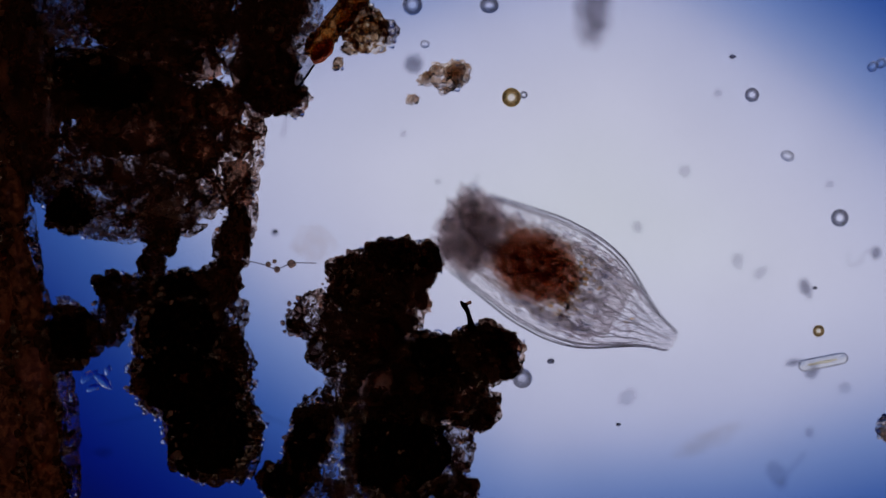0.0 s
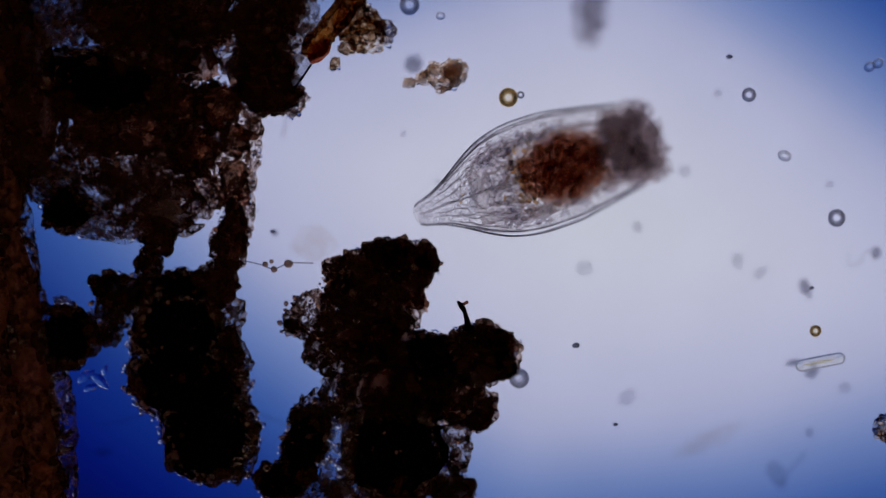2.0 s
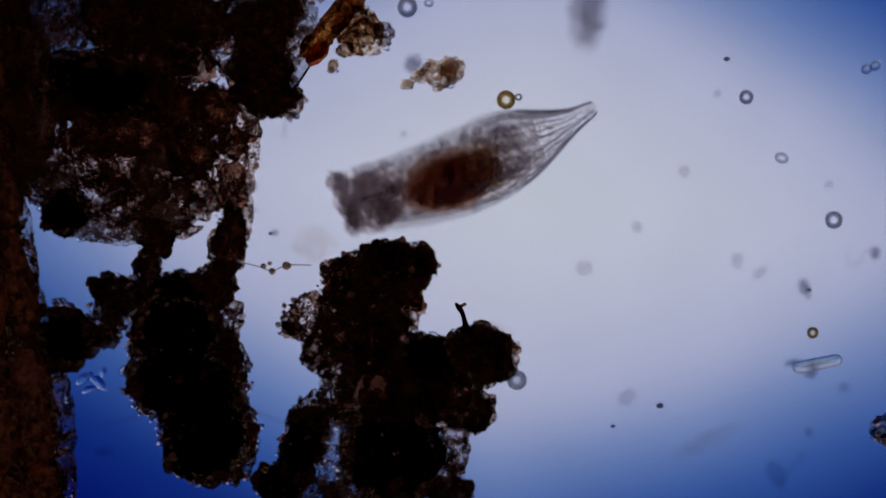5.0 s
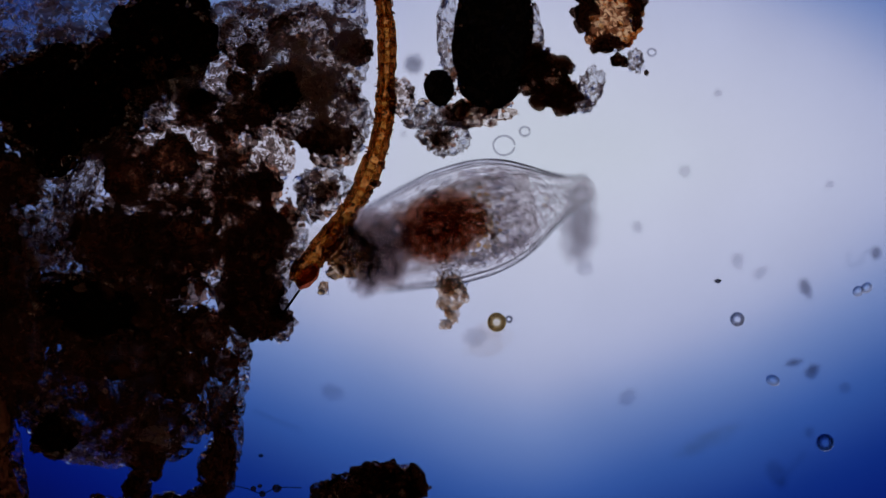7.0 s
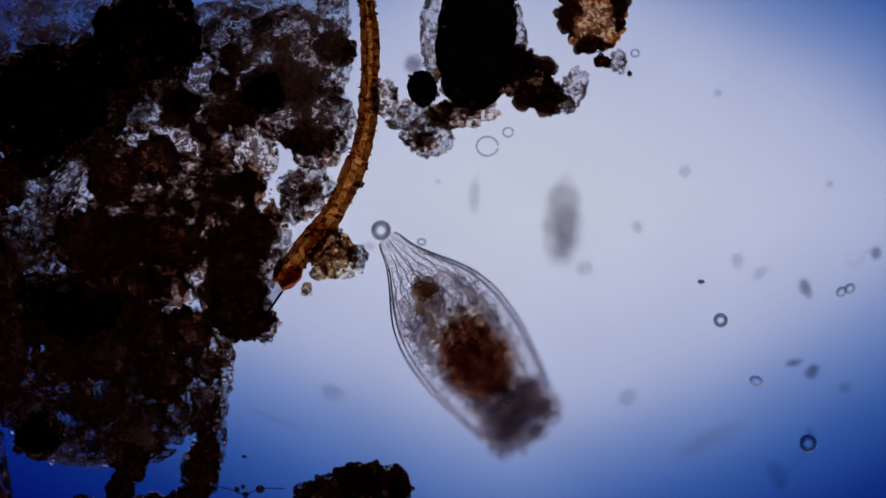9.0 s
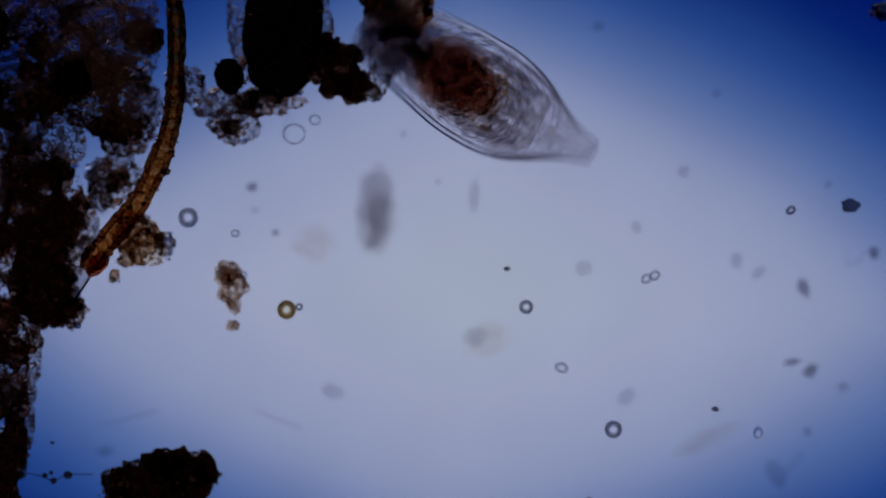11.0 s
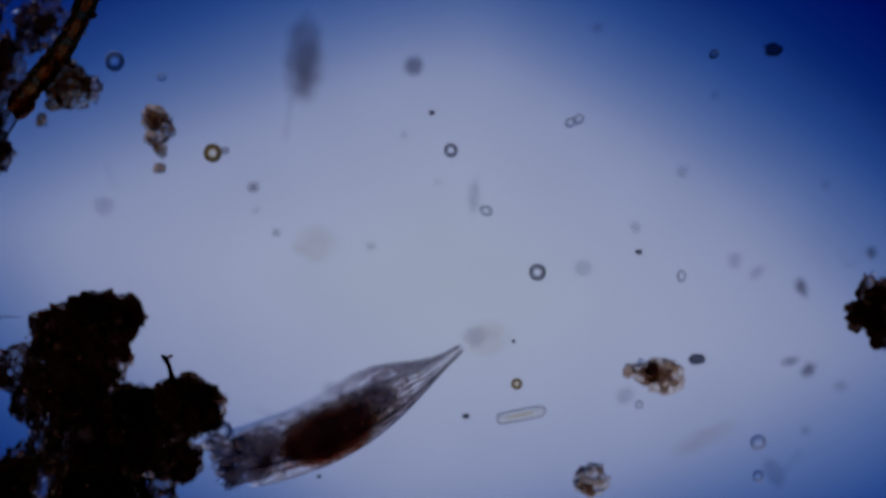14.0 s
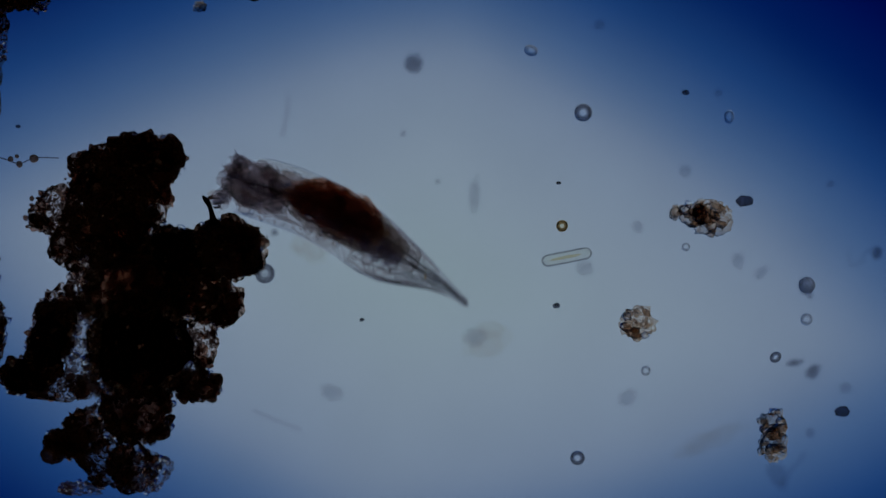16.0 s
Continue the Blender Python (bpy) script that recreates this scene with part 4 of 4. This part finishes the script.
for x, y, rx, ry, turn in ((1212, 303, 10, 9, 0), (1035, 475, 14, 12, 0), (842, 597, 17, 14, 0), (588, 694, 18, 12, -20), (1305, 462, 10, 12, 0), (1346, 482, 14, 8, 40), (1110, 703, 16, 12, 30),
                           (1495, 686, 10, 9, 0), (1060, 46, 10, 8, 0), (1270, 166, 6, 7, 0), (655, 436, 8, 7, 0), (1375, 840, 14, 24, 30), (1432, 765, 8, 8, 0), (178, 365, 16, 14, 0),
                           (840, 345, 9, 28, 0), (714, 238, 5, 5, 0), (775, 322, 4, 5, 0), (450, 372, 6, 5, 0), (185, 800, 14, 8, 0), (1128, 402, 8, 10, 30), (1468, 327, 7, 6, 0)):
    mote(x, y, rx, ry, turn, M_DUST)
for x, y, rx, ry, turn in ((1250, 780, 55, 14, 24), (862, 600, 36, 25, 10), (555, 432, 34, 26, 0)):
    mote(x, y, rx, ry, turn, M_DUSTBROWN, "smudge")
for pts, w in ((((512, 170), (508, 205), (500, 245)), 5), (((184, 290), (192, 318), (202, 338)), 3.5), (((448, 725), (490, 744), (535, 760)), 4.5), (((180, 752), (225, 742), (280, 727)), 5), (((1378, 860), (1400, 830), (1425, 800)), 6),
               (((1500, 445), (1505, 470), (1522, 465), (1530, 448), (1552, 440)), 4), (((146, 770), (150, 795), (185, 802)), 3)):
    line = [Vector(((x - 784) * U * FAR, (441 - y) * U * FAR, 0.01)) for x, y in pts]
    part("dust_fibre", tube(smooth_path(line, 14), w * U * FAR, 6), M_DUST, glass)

# ---- the rotifer ----
# Its own space: +y to the head, +z to the striped plate; lengths s run from the tail tip (0) to the head (500).
S_AT = (0, 30, 60, 95, 130, 165, 215, 290, 381, 440, 492)
HALF_W = (19, 24, 36, 57, 78, 93, 102, 101, 85, 74, 70)
HALF_T = (6, 8, 12, 19, 27, 34, 45, 54, 57, 55, 50)


def along(s):
    w, t = (sum(np.interp(s + d, S_AT, h) for d in (-18, -6, 6, 18)) / 4 for h in (HALF_W, HALF_T))
    bend = -34 * (1 - ((s - 250) / 250) ** 2)
    if s < 18:
        close = math.sqrt(max(1 - ((18 - s) / 18) ** 2, 0.003))
        w, t = w * close, t * close
    return float(w), float(t), float(bend)


def dome(s):
    """How far the striped plate stands off the body."""
    return 28 * math.exp(-((s - 178) / 88) ** 2)


def on_shell(s, a, out=1.0):
    """A place on the shell, at length s and angle a round it (0: the side, 90 degrees: the striped plate)."""
    w, t, bend = along(s)
    x = math.cos(a) * w * out
    z = math.sin(a) * t * out
    if z > 0:
        z += dome(s) * math.sin(a) ** 1.0
    return Vector((x, s - 250, z + bend)) * U


def shell_mesh(s0, s1, steps, sides, scale=1.0, plate=True, wobble=0.0, seed=0):
    bm = bmesh.new()
    rings = []
    for i in range(steps + 1):
        s = s0 + (s1 - s0) * i / steps
        ring = []
        for k in range(sides):
            a = 2 * math.pi * k / sides
            p = on_shell(s, a, scale)
            if not plate and math.sin(a) > 0:
                p.z -= dome(s) * math.sin(a) * U
            if wobble:
                p *= 1 + wobble * noise.noise(p * 6 + Vector((seed, 0, 0)))
            ring.append(bm.verts.new(p))
        rings.append(ring)
    for r0, r1 in zip(rings, rings[1:]):
        for k in range(sides):
            bm.faces.new((r0[k], r0[(k + 1) % sides], r1[(k + 1) % sides], r1[k]))
    if s0 > 60:
        bm.faces.new(rings[0][::-1])
        bm.faces.new(rings[-1])
    bmesh.ops.recalc_face_normals(bm, faces=bm.faces)
    return bm


def rotifer():
    ob = thing("rotifer", "swimming rotifer with a clear striped shell and brown stomach", "rotifer")
    part("lorica", shell_mesh(0.2, 450, 90, 72), M_LORICA, ob, "clear glassy shell")
    inner = shell_mesh(6, 446, 66, 72, 0.93)
    part("lorica_lining", inner, M_LINING, ob, "inner face of the clear shell with dark creases put into its tint")
    # ridges of the striped plate, meeting towards the tail
    for k in range(17):
        a = radians(10 + 160 * k / 16 + 4 * math.sin(k * 4.1))
        last = 250 - 90 * abs(math.sin(k * 2.3))
        pts = [on_shell(s, a + 0.03 * math.sin(s * 0.06 + k * 2) + 0.025 * math.sin(s * 0.15 + k), 1.0) for s in np.linspace(30 + 40 * abs(math.sin(k * 1.3)), last, 40)]
        part("ridge", tube(pts, [(0.6 + 0.8 * math.sin(math.pi * i / 39)) * U for i in range(40)], 6), M_LINE, ob)
    # tinted tubes draw the shell's refracted dark outline on both sides
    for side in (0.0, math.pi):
        for turn, out, thick, mat in ((0.0, 1.0, 2.1, M_OUTLINE), (0.25, 0.99, 1.3, M_LINE), (-0.3, 0.97, 1.2, M_LINE), (0.0, 0.90, 1.5, M_LINE)):
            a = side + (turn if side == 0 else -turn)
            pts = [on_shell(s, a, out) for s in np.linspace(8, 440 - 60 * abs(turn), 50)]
            part("side_outline", tube(pts, [thick * U * (0.55 + 0.45 * min(1.0, i / 12)) for i in range(50)], 8), mat, ob, "dark line drawn for the refracted side outline of the shell")
    # no seam: this tube draws the dark belly outline for side views
    belly_outline = [on_shell(s, -math.pi / 2, 1.0) for s in np.linspace(10, 440, 50)]
    part("belly_outline", tube(belly_outline, 1.5 * U, 6), M_LINE, ob, "dark line drawn for the belly edge seen from the side")
    # wrinkled strands of muscle and skin behind the stomach
    for k in range(34):
        a = radians(-172 + 344 * k / 33 + 9 * math.sin(k * 3.1))
        s0 = 70 + 95 * abs(math.sin(k * 1.9))
        s1 = min(s0 + 40 + 60 * abs(math.sin(k * 0.77 + 1)), 260)
        pts = [on_shell(s, a + 0.16 * math.sin(s * 0.13 + k * 1.7) + 0.10 * math.sin(s * 0.31 + k), 0.84 + 0.07 * math.sin(k * 5)) for s in np.linspace(s0, s1, 36)]
        part("muscle_strand", tube(pts, (1.3 + 0.5 * (k % 3)) * U, 6), M_STRAND, ob)
    for sx in (-1, 1):
        pts = [Vector((sx * (7 + 6 * u), 2 + 88 * u - 250, -2 - 20 * u)) * U for u in np.linspace(0, 1, 12)]
        part("toe", tube(pts, [(2.2 + 2.0 * u) * U for u in np.linspace(0, 1, 12)], 8), M_LORICA, ob, "slender clear toe inside the foot")
    # soft body and stomach, in layers that thicken inwards
    for i in range(5):
        x = -64 + 32 * i
        body = lump((7 * U, 122 * U * (1 - 0.12 * abs(i - 2) / 2), 40 * U * (1 - 0.3 * (abs(i - 2) / 2) ** 2)), 5.1 + i, 0.2, 4)
        for v in body.verts:
            y = v.co.y + 14 * U
            w = along(y / U + 250)[0] / 103
            v.co = Vector((v.co.x + x * U * w, y, v.co.z * w + (along(y / U + 250)[2] - 2) * U))
        part("body_fold", body, M_FOLD, ob, "greyish translucent fold of the soft body")
    for i, k in enumerate((0.72,)):
        part("soft_body", shell_mesh(120 + 20 * i, 450, 40, 40, k, False, 0.05, 3 + i), M_TISSUE, ob, "greyish translucent soft body")
    for i, k in enumerate((1.06, 0.97, 0.86, 0.72, 0.54)):
        part("stomach", stomach_layer(k, 2.6 + 0.6 * i), M_GUT, ob, "rust-brown full stomach")
    c, r = [], []
    while len(c) < 440:
        q = RNG.uniform(-1, 1, 3)
        if q @ q < 1:
            y = (q[1] * 88 + 40) * U
            c.append((q[0] * 55 * U + 4 * U, y, q[2] * 40 * U + (along(y / U + 250)[2] - 14) * U))
            r.append(RNG.uniform(3.5, 7.5) * U)
    swarm("stomach_content", np.array(c), np.array(r), M_GUTDARK, ob, PEBBLES, "dark brown food packed in the stomach")
    c, r = [], []
    for i in range(190):
        s = RNG.normal(210, 9) if i < 110 else RNG.normal(262, 45)
        a, q = RNG.uniform(0, 6.28), math.sqrt(RNG.random()) * 0.6
        w, t, b = along(min(max(s, 140), 400))
        c.append((math.cos(a) * w * q * U, (s - 250) * U, (math.sin(a) * t * q + b) * U))
        r.append(RNG.uniform(2.0, 5.0) * U)
    swarm("stomach_speckle", np.array(c), np.array(r), M_GUTGRAIN, ob, LOWPEBBLES, "brown food grains round the stomach")
    c, r = [], []
    for i in range(380):
        s = RNG.normal(285, 65)
        s = min(max(s, 175), 440)
        a, q = RNG.uniform(0, 6.28), RNG.uniform(0.45, 0.88)
        w, t, b = along(s)
        c.append((math.cos(a) * w * q * U, (s - 250) * U, (math.sin(a) * t * q + b) * U))
        r.append(RNG.uniform(1.6, 5.0) * U)
    swarm("tissue_speckle", np.array(c), np.array(r), M_LOBE, ob, LOWPEBBLES, "clear tissue droplets")
    c, r = [], []
    for i in range(420):
        s = RNG.uniform(150, 222) if i < 250 else RNG.uniform(180, 330)
        w, t, b = along(s)
        x = RNG.uniform(-0.72, 0.72) if i < 250 else math.copysign(RNG.uniform(0.5, 0.84), RNG.random() - 0.5)
        c.append((x * w * U, (s - 250) * U, (t * RNG.uniform(0.2, 0.8) * math.sqrt(1 - x * x) + b) * U))
        r.append(RNG.uniform(2.2, 5.2) * U)
    swarm("yolk_droplet", np.array(c), np.array(r), M_DROP, ob, PEBBLES, "clear bright droplets beside the stomach")
    # head: glands and lobes, then the crown of cilia
    for i in range(64):
        s = RNG.uniform(360, 488)
        a, q = RNG.uniform(0, 6.28), math.sqrt(RNG.random()) * 0.8
        w, t, b = along(s)
        rr = RNG.uniform(6, 15) * U
        part("head_lobe", lump((rr, rr * 1.1, rr * 0.8), i * 2.1, 0.35, 3), M_HEADLOBE if i % 2 else M_LOBE, ob).location = Vector((math.cos(a) * w * q, s - 250, math.sin(a) * t * q + b)) * U
    for i, k in enumerate((1.0, 0.9, 0.78, 0.6)):
        part("head", lump((72 * U * k, 62 * U * k, 40 * U * k), 9.0 + i * 0.4, 0.25, 4), M_TISSUE, ob, "grey lobed head").location = Vector((0, 185, -18)) * U
    for i in range(44):
        a = 2 * math.pi * i / 44
        q = RNG.uniform(0.7, 1.0)
        w, t, b = along(488)
        p = Vector((math.cos(a) * w * q, 226 + RNG.uniform(-8, 6), math.sin(a) * t * q + b)) * U
        d = Vector((math.cos(a) * RNG.uniform(0.1, 0.8), 1, math.sin(a) * 0.5)).normalized() * (RNG.uniform(8, 16) if i % 6 else RNG.uniform(18, 26)) * U
        part("cilium", tube([p, p + d * 0.5 + Vector((0, 0, 0.01)), p + d], [2.4 * U, 1.5 * U, 0.4 * U], 5), M_CILIA, ob)
    for i in range(9):
        a = 2 * math.pi * i / 9 + 0.3
        w, t, b = along(480)
        part("crown_lobe", lump((15 * U, 17 * U, 11 * U), i * 3.3, 0.35, 3), M_TISSUE, ob).location = Vector((math.cos(a) * w * 0.82, 228, math.sin(a) * t * 0.8 + b)) * U
    return ob


def stomach_layer(k, seed):
    bm = lump((56 * U * k, 83 * U * k, 39 * U * k), seed, 0.3, 4)
    for v in bm.verts:
        y = v.co.y + 42 * U
        v.co = Vector((v.co.x + 4 * U, y, v.co.z + (along(y / U + 250)[2] - 15) * U))
    return bm


beast = rotifer()

# seconds, head x y, tail x y as seen from above the drop at that time, roll
SWIM = [
    (0.0, 795, 392, 1190, 605, 0), (0.2, 768, 312, 1099, 608, 0), (0.5, 770, 210, 1000, 570, 0), (0.7, 844, 178, 925, 556, 0), (1.0, 962, 142, 844, 543, 0), (1.2, 986, 108, 883, 496, 2), (1.5, 1003, 60, 903, 456, 5),
    (1.7, 1112, 136, 818, 426, 6), (2.0, 1156, 244, 739, 382, 6), (2.2, 1225, 297, 785, 302, 0), (2.5, 1203, 424, 822, 190, -5), (2.7, 1225, 447, 876, 196, -2),
    (3.0, 1295, 500, 934, 240, 0), (3.2, 1310, 535, 1000, 238, 5), (3.7, 1240, 690, 1120, 270, 12), (4.2, 977, 672, 1123, 268, 25), (4.7, 700, 498, 1085, 240, 42), (5.0, 590, 365, 1050, 190, 50),
    (5.3, 503, 263, 1005, 163, 50), (5.5, 462, 323, 921, 153, 49), (5.6, 460, 368, 846, 125, 46), (5.8, 470, 392, 832, 108, 44), (6.0, 470, 374, 810, 98, 32), (6.1, 525, 422, 836, 88, 22), (6.2, 572, 420, 905, 116, 8), (6.3, 602, 402, 955, 116, -12),
    (6.4, 640, 360, 1058, 173, -42), (6.5, 632, 374, 1081, 219, -52), (6.6, 626, 325, 1071, 278, -40), (6.8, 672, 347, 1081, 388, -5), (7.0, 622, 456, 1046, 332, -6), (7.2, 681, 574, 937, 232, 0), (7.5, 815, 664, 857, 244, 0),
    (7.8, 784, 786, 862, 354, 0), (8.0, 785, 868, 868, 436, 0), (8.2, 772, 900, 881, 468, 5), (8.8, 873, 842, 727, 438, 5), (9.4, 1075, 570, 685, 390, 0), (9.9, 1212, 313, 788, 387, 0),
    (10.3, 1262, 148, 906, 390, 0), (10.5, 1280, 130, 917, 370, 0), (10.6, 1204, 79, 877, 393, 0), (10.7, 1079, 40, 865, 413, 0), (10.8, 906, -15, 917, 416, 0), (10.9, 803, -27, 974, 386, 5), (11.0, 656, 32, 1052, 272, 18),
    (11.1, 665, 110, 1085, 178, 34), (11.2, 673, 243, 1108, 88, 30), (11.3, 683, 302, 1056, 76, 12), (11.4, 752, 384, 1015, 55, 2), (11.5, 813, 435, 949, 40, 0), (11.7, 803, 535, 907, 108, 0), (12.0, 761, 675, 851, 258, 0),
    (12.5, 645, 872, 705, 438, 0), (13.0, 527, 838, 774, 508, 0), (13.5, 404, 912, 728, 608, 2), (13.7, 360, 892, 748, 662, 12), (13.9, 374, 846, 812, 652, 60),
    (14.0, 372, 824, 813, 616, 75), (14.5, 358, 800, 803, 550, 80), (14.8, 366, 773, 806, 527, 76), (15.0, 366, 658, 816, 560, 54), (15.1, 370, 610, 808, 590, 12), (15.2, 386, 548, 822, 686, -34), (15.3, 420, 466, 818, 712, -62),
    (15.4, 448, 402, 792, 740, -74), (15.5, 424, 368, 766, 728, -78), (16.0, 364, 304, 824, 540, -86),
]
LENGTH = 482.0
TAIL_Z = -0.07


def swim_pose(t, hx, hy, tx, ty, roll):
    """The pose that shows head and tail at these places: the tail keeps its height, the head rises as far as the length asks."""
    dx, dy, k = eye(t)
    top = HEIGHT / k + PLANE
    c = P(784 + dx, 441 + dy)

    def at(x, y, z):
        near = (top - z) / HEIGHT
        return Vector((c.x + (x - 784) * U * near, c.y + (441 - y) * U * near, z))

    lo, hi = 0.0, float(np.interp(t, (6.8, 7.4, 7.9, 8.3, 9.4, 12.2, 12.8, 13.6, 14.2), (0.95, 0.55, 0.32, 0.32, 0.95, 0.95, 0.55, 0.50, 0.95)))
    for _ in range(40):
        rise = (lo + hi) / 2
        d = at(hx, hy, TAIL_Z + rise * LENGTH * U) - at(tx, ty, TAIL_Z)
        lo, hi = (rise, hi) if d.length < LENGTH * U else (lo, rise)
    tail = at(tx, ty, TAIL_Z)
    head = at(hx, hy, TAIL_Z + lo * LENGTH * U)
    y = (head - tail).normalized()
    x = y.cross(Vector((0, 0, 1))).normalized()
    m = Matrix((x, y, x.cross(y))).transposed().to_4x4() @ Matrix.Rotation(radians(roll), 4, "Y")
    m.translation = tail + y * (LENGTH * U / 2)
    return m


# seconds, place of the bright middle of the lamp in the view, its turn
GLOW = [(0.0, 1040, 392, -13), (3.2, 1030, 385, -12), (5.3, 915, 338, -4), (6.0, 930, 307, -2), (7.0, 955, 278, 0), (8.2, 960, 277, 0), (10.3, 838, 525, -2), (11.0, 820, 522, -3),
        (12.0, 815, 514, -6), (12.7, 796, 514, -7), (14.0, 784, 516, -8), (15.0, 780, 510, -8), (16.0, 748, 506, -8)]


# seconds, plan places of small bodies that drift or get pushed
DRIFTS = {
    "oval": [(0.0, 866, 10), (0.6, 822, 8), (1.0, 810, -4), (2.0, 812, -60), (5.5, 815, -140), (7.0, 815, -170), (16.0, 815, -170)],
    "mite": [(0.0, 752, 78), (0.6, 747, 73), (1.0, 770, 48), (2.0, 785, 28), (3.0, 785, 34), (5.5, 766, -3), (8.0, 790, 20), (11.0, 813, 37), (16.0, 813, 37)],
    "tan": [(0.0, 785, 138), (3.2, 785, 136), (5.3, 782, 124), (5.5, 777, 117), (6.0, 790, 116, 25), (6.5, 820, 126, 80), (7.0, 822, 130, 85), (8.0, 816, 140, 88), (10.3, 806, 138, 90), (11.0, 804, 136, 90), (16.0, 804, 136, 90)],
    "swimmer": [(0.0, 975, 640), (2.0, 1025, 612), (3.0, 1128, 757), (5.5, 1180, 700), (8.0, 1200, 640), (12.9, 1226, 596), (13.0, 1248, 619), (13.5, 1332, 653), (14.0, 1358, 644), (14.5, 1376, 661), (15.0, 1409, 681), (15.5, 1406, 697), (16.0, 1439, 727)],
    "grey": [(0.0, 731, 176), (0.4, 728, 146), (1.0, 729, 138), (3.0, 731, 155), (5.5, 731, 144), (6.5, 808, 162), (7.0, 816, 177), (8.0, 814, 190), (11.0, 810, 201), (16.0, 810, 198)],
}


def drift(ob, rows, x0, y0):
    """Carries ob, built with its middle at x0, y0, along plan places, with a turn in degrees where one is given."""
    start = ob.location.copy()
    walk(ob, [(t, Matrix.Translation(start + P(x, y) - P(x0, y0)) @ Matrix.Rotation(radians(sum(turn)), 4, "Z")) for t, x, y, *turn in rows])


def motions():
    drift(drifter, DRIFTS["oval"], 866, 10)
    drift(mite, DRIFTS["mite"], 752, 78)
    drift(swimmer, DRIFTS["swimmer"], 975, 640)
    drift(tan_cluster, DRIFTS["tan"], 785, 138)
    drift(grey_cluster, DRIFTS["grey"], 731, 177)
    walk(beast, [(r[0], swim_pose(*r)) for r in SWIM])
    # the added dust pane keeps to the camera's path
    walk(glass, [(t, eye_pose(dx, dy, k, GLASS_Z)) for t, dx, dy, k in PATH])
    # the lamp disc is carried with the camera, its bright middle set by GLOW
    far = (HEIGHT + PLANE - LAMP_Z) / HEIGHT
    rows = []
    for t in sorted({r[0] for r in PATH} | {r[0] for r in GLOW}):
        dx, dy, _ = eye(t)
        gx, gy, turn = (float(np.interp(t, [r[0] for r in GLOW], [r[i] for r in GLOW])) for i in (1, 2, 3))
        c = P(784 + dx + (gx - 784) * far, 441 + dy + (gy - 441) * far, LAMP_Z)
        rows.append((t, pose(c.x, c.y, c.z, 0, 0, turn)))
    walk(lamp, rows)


motions()
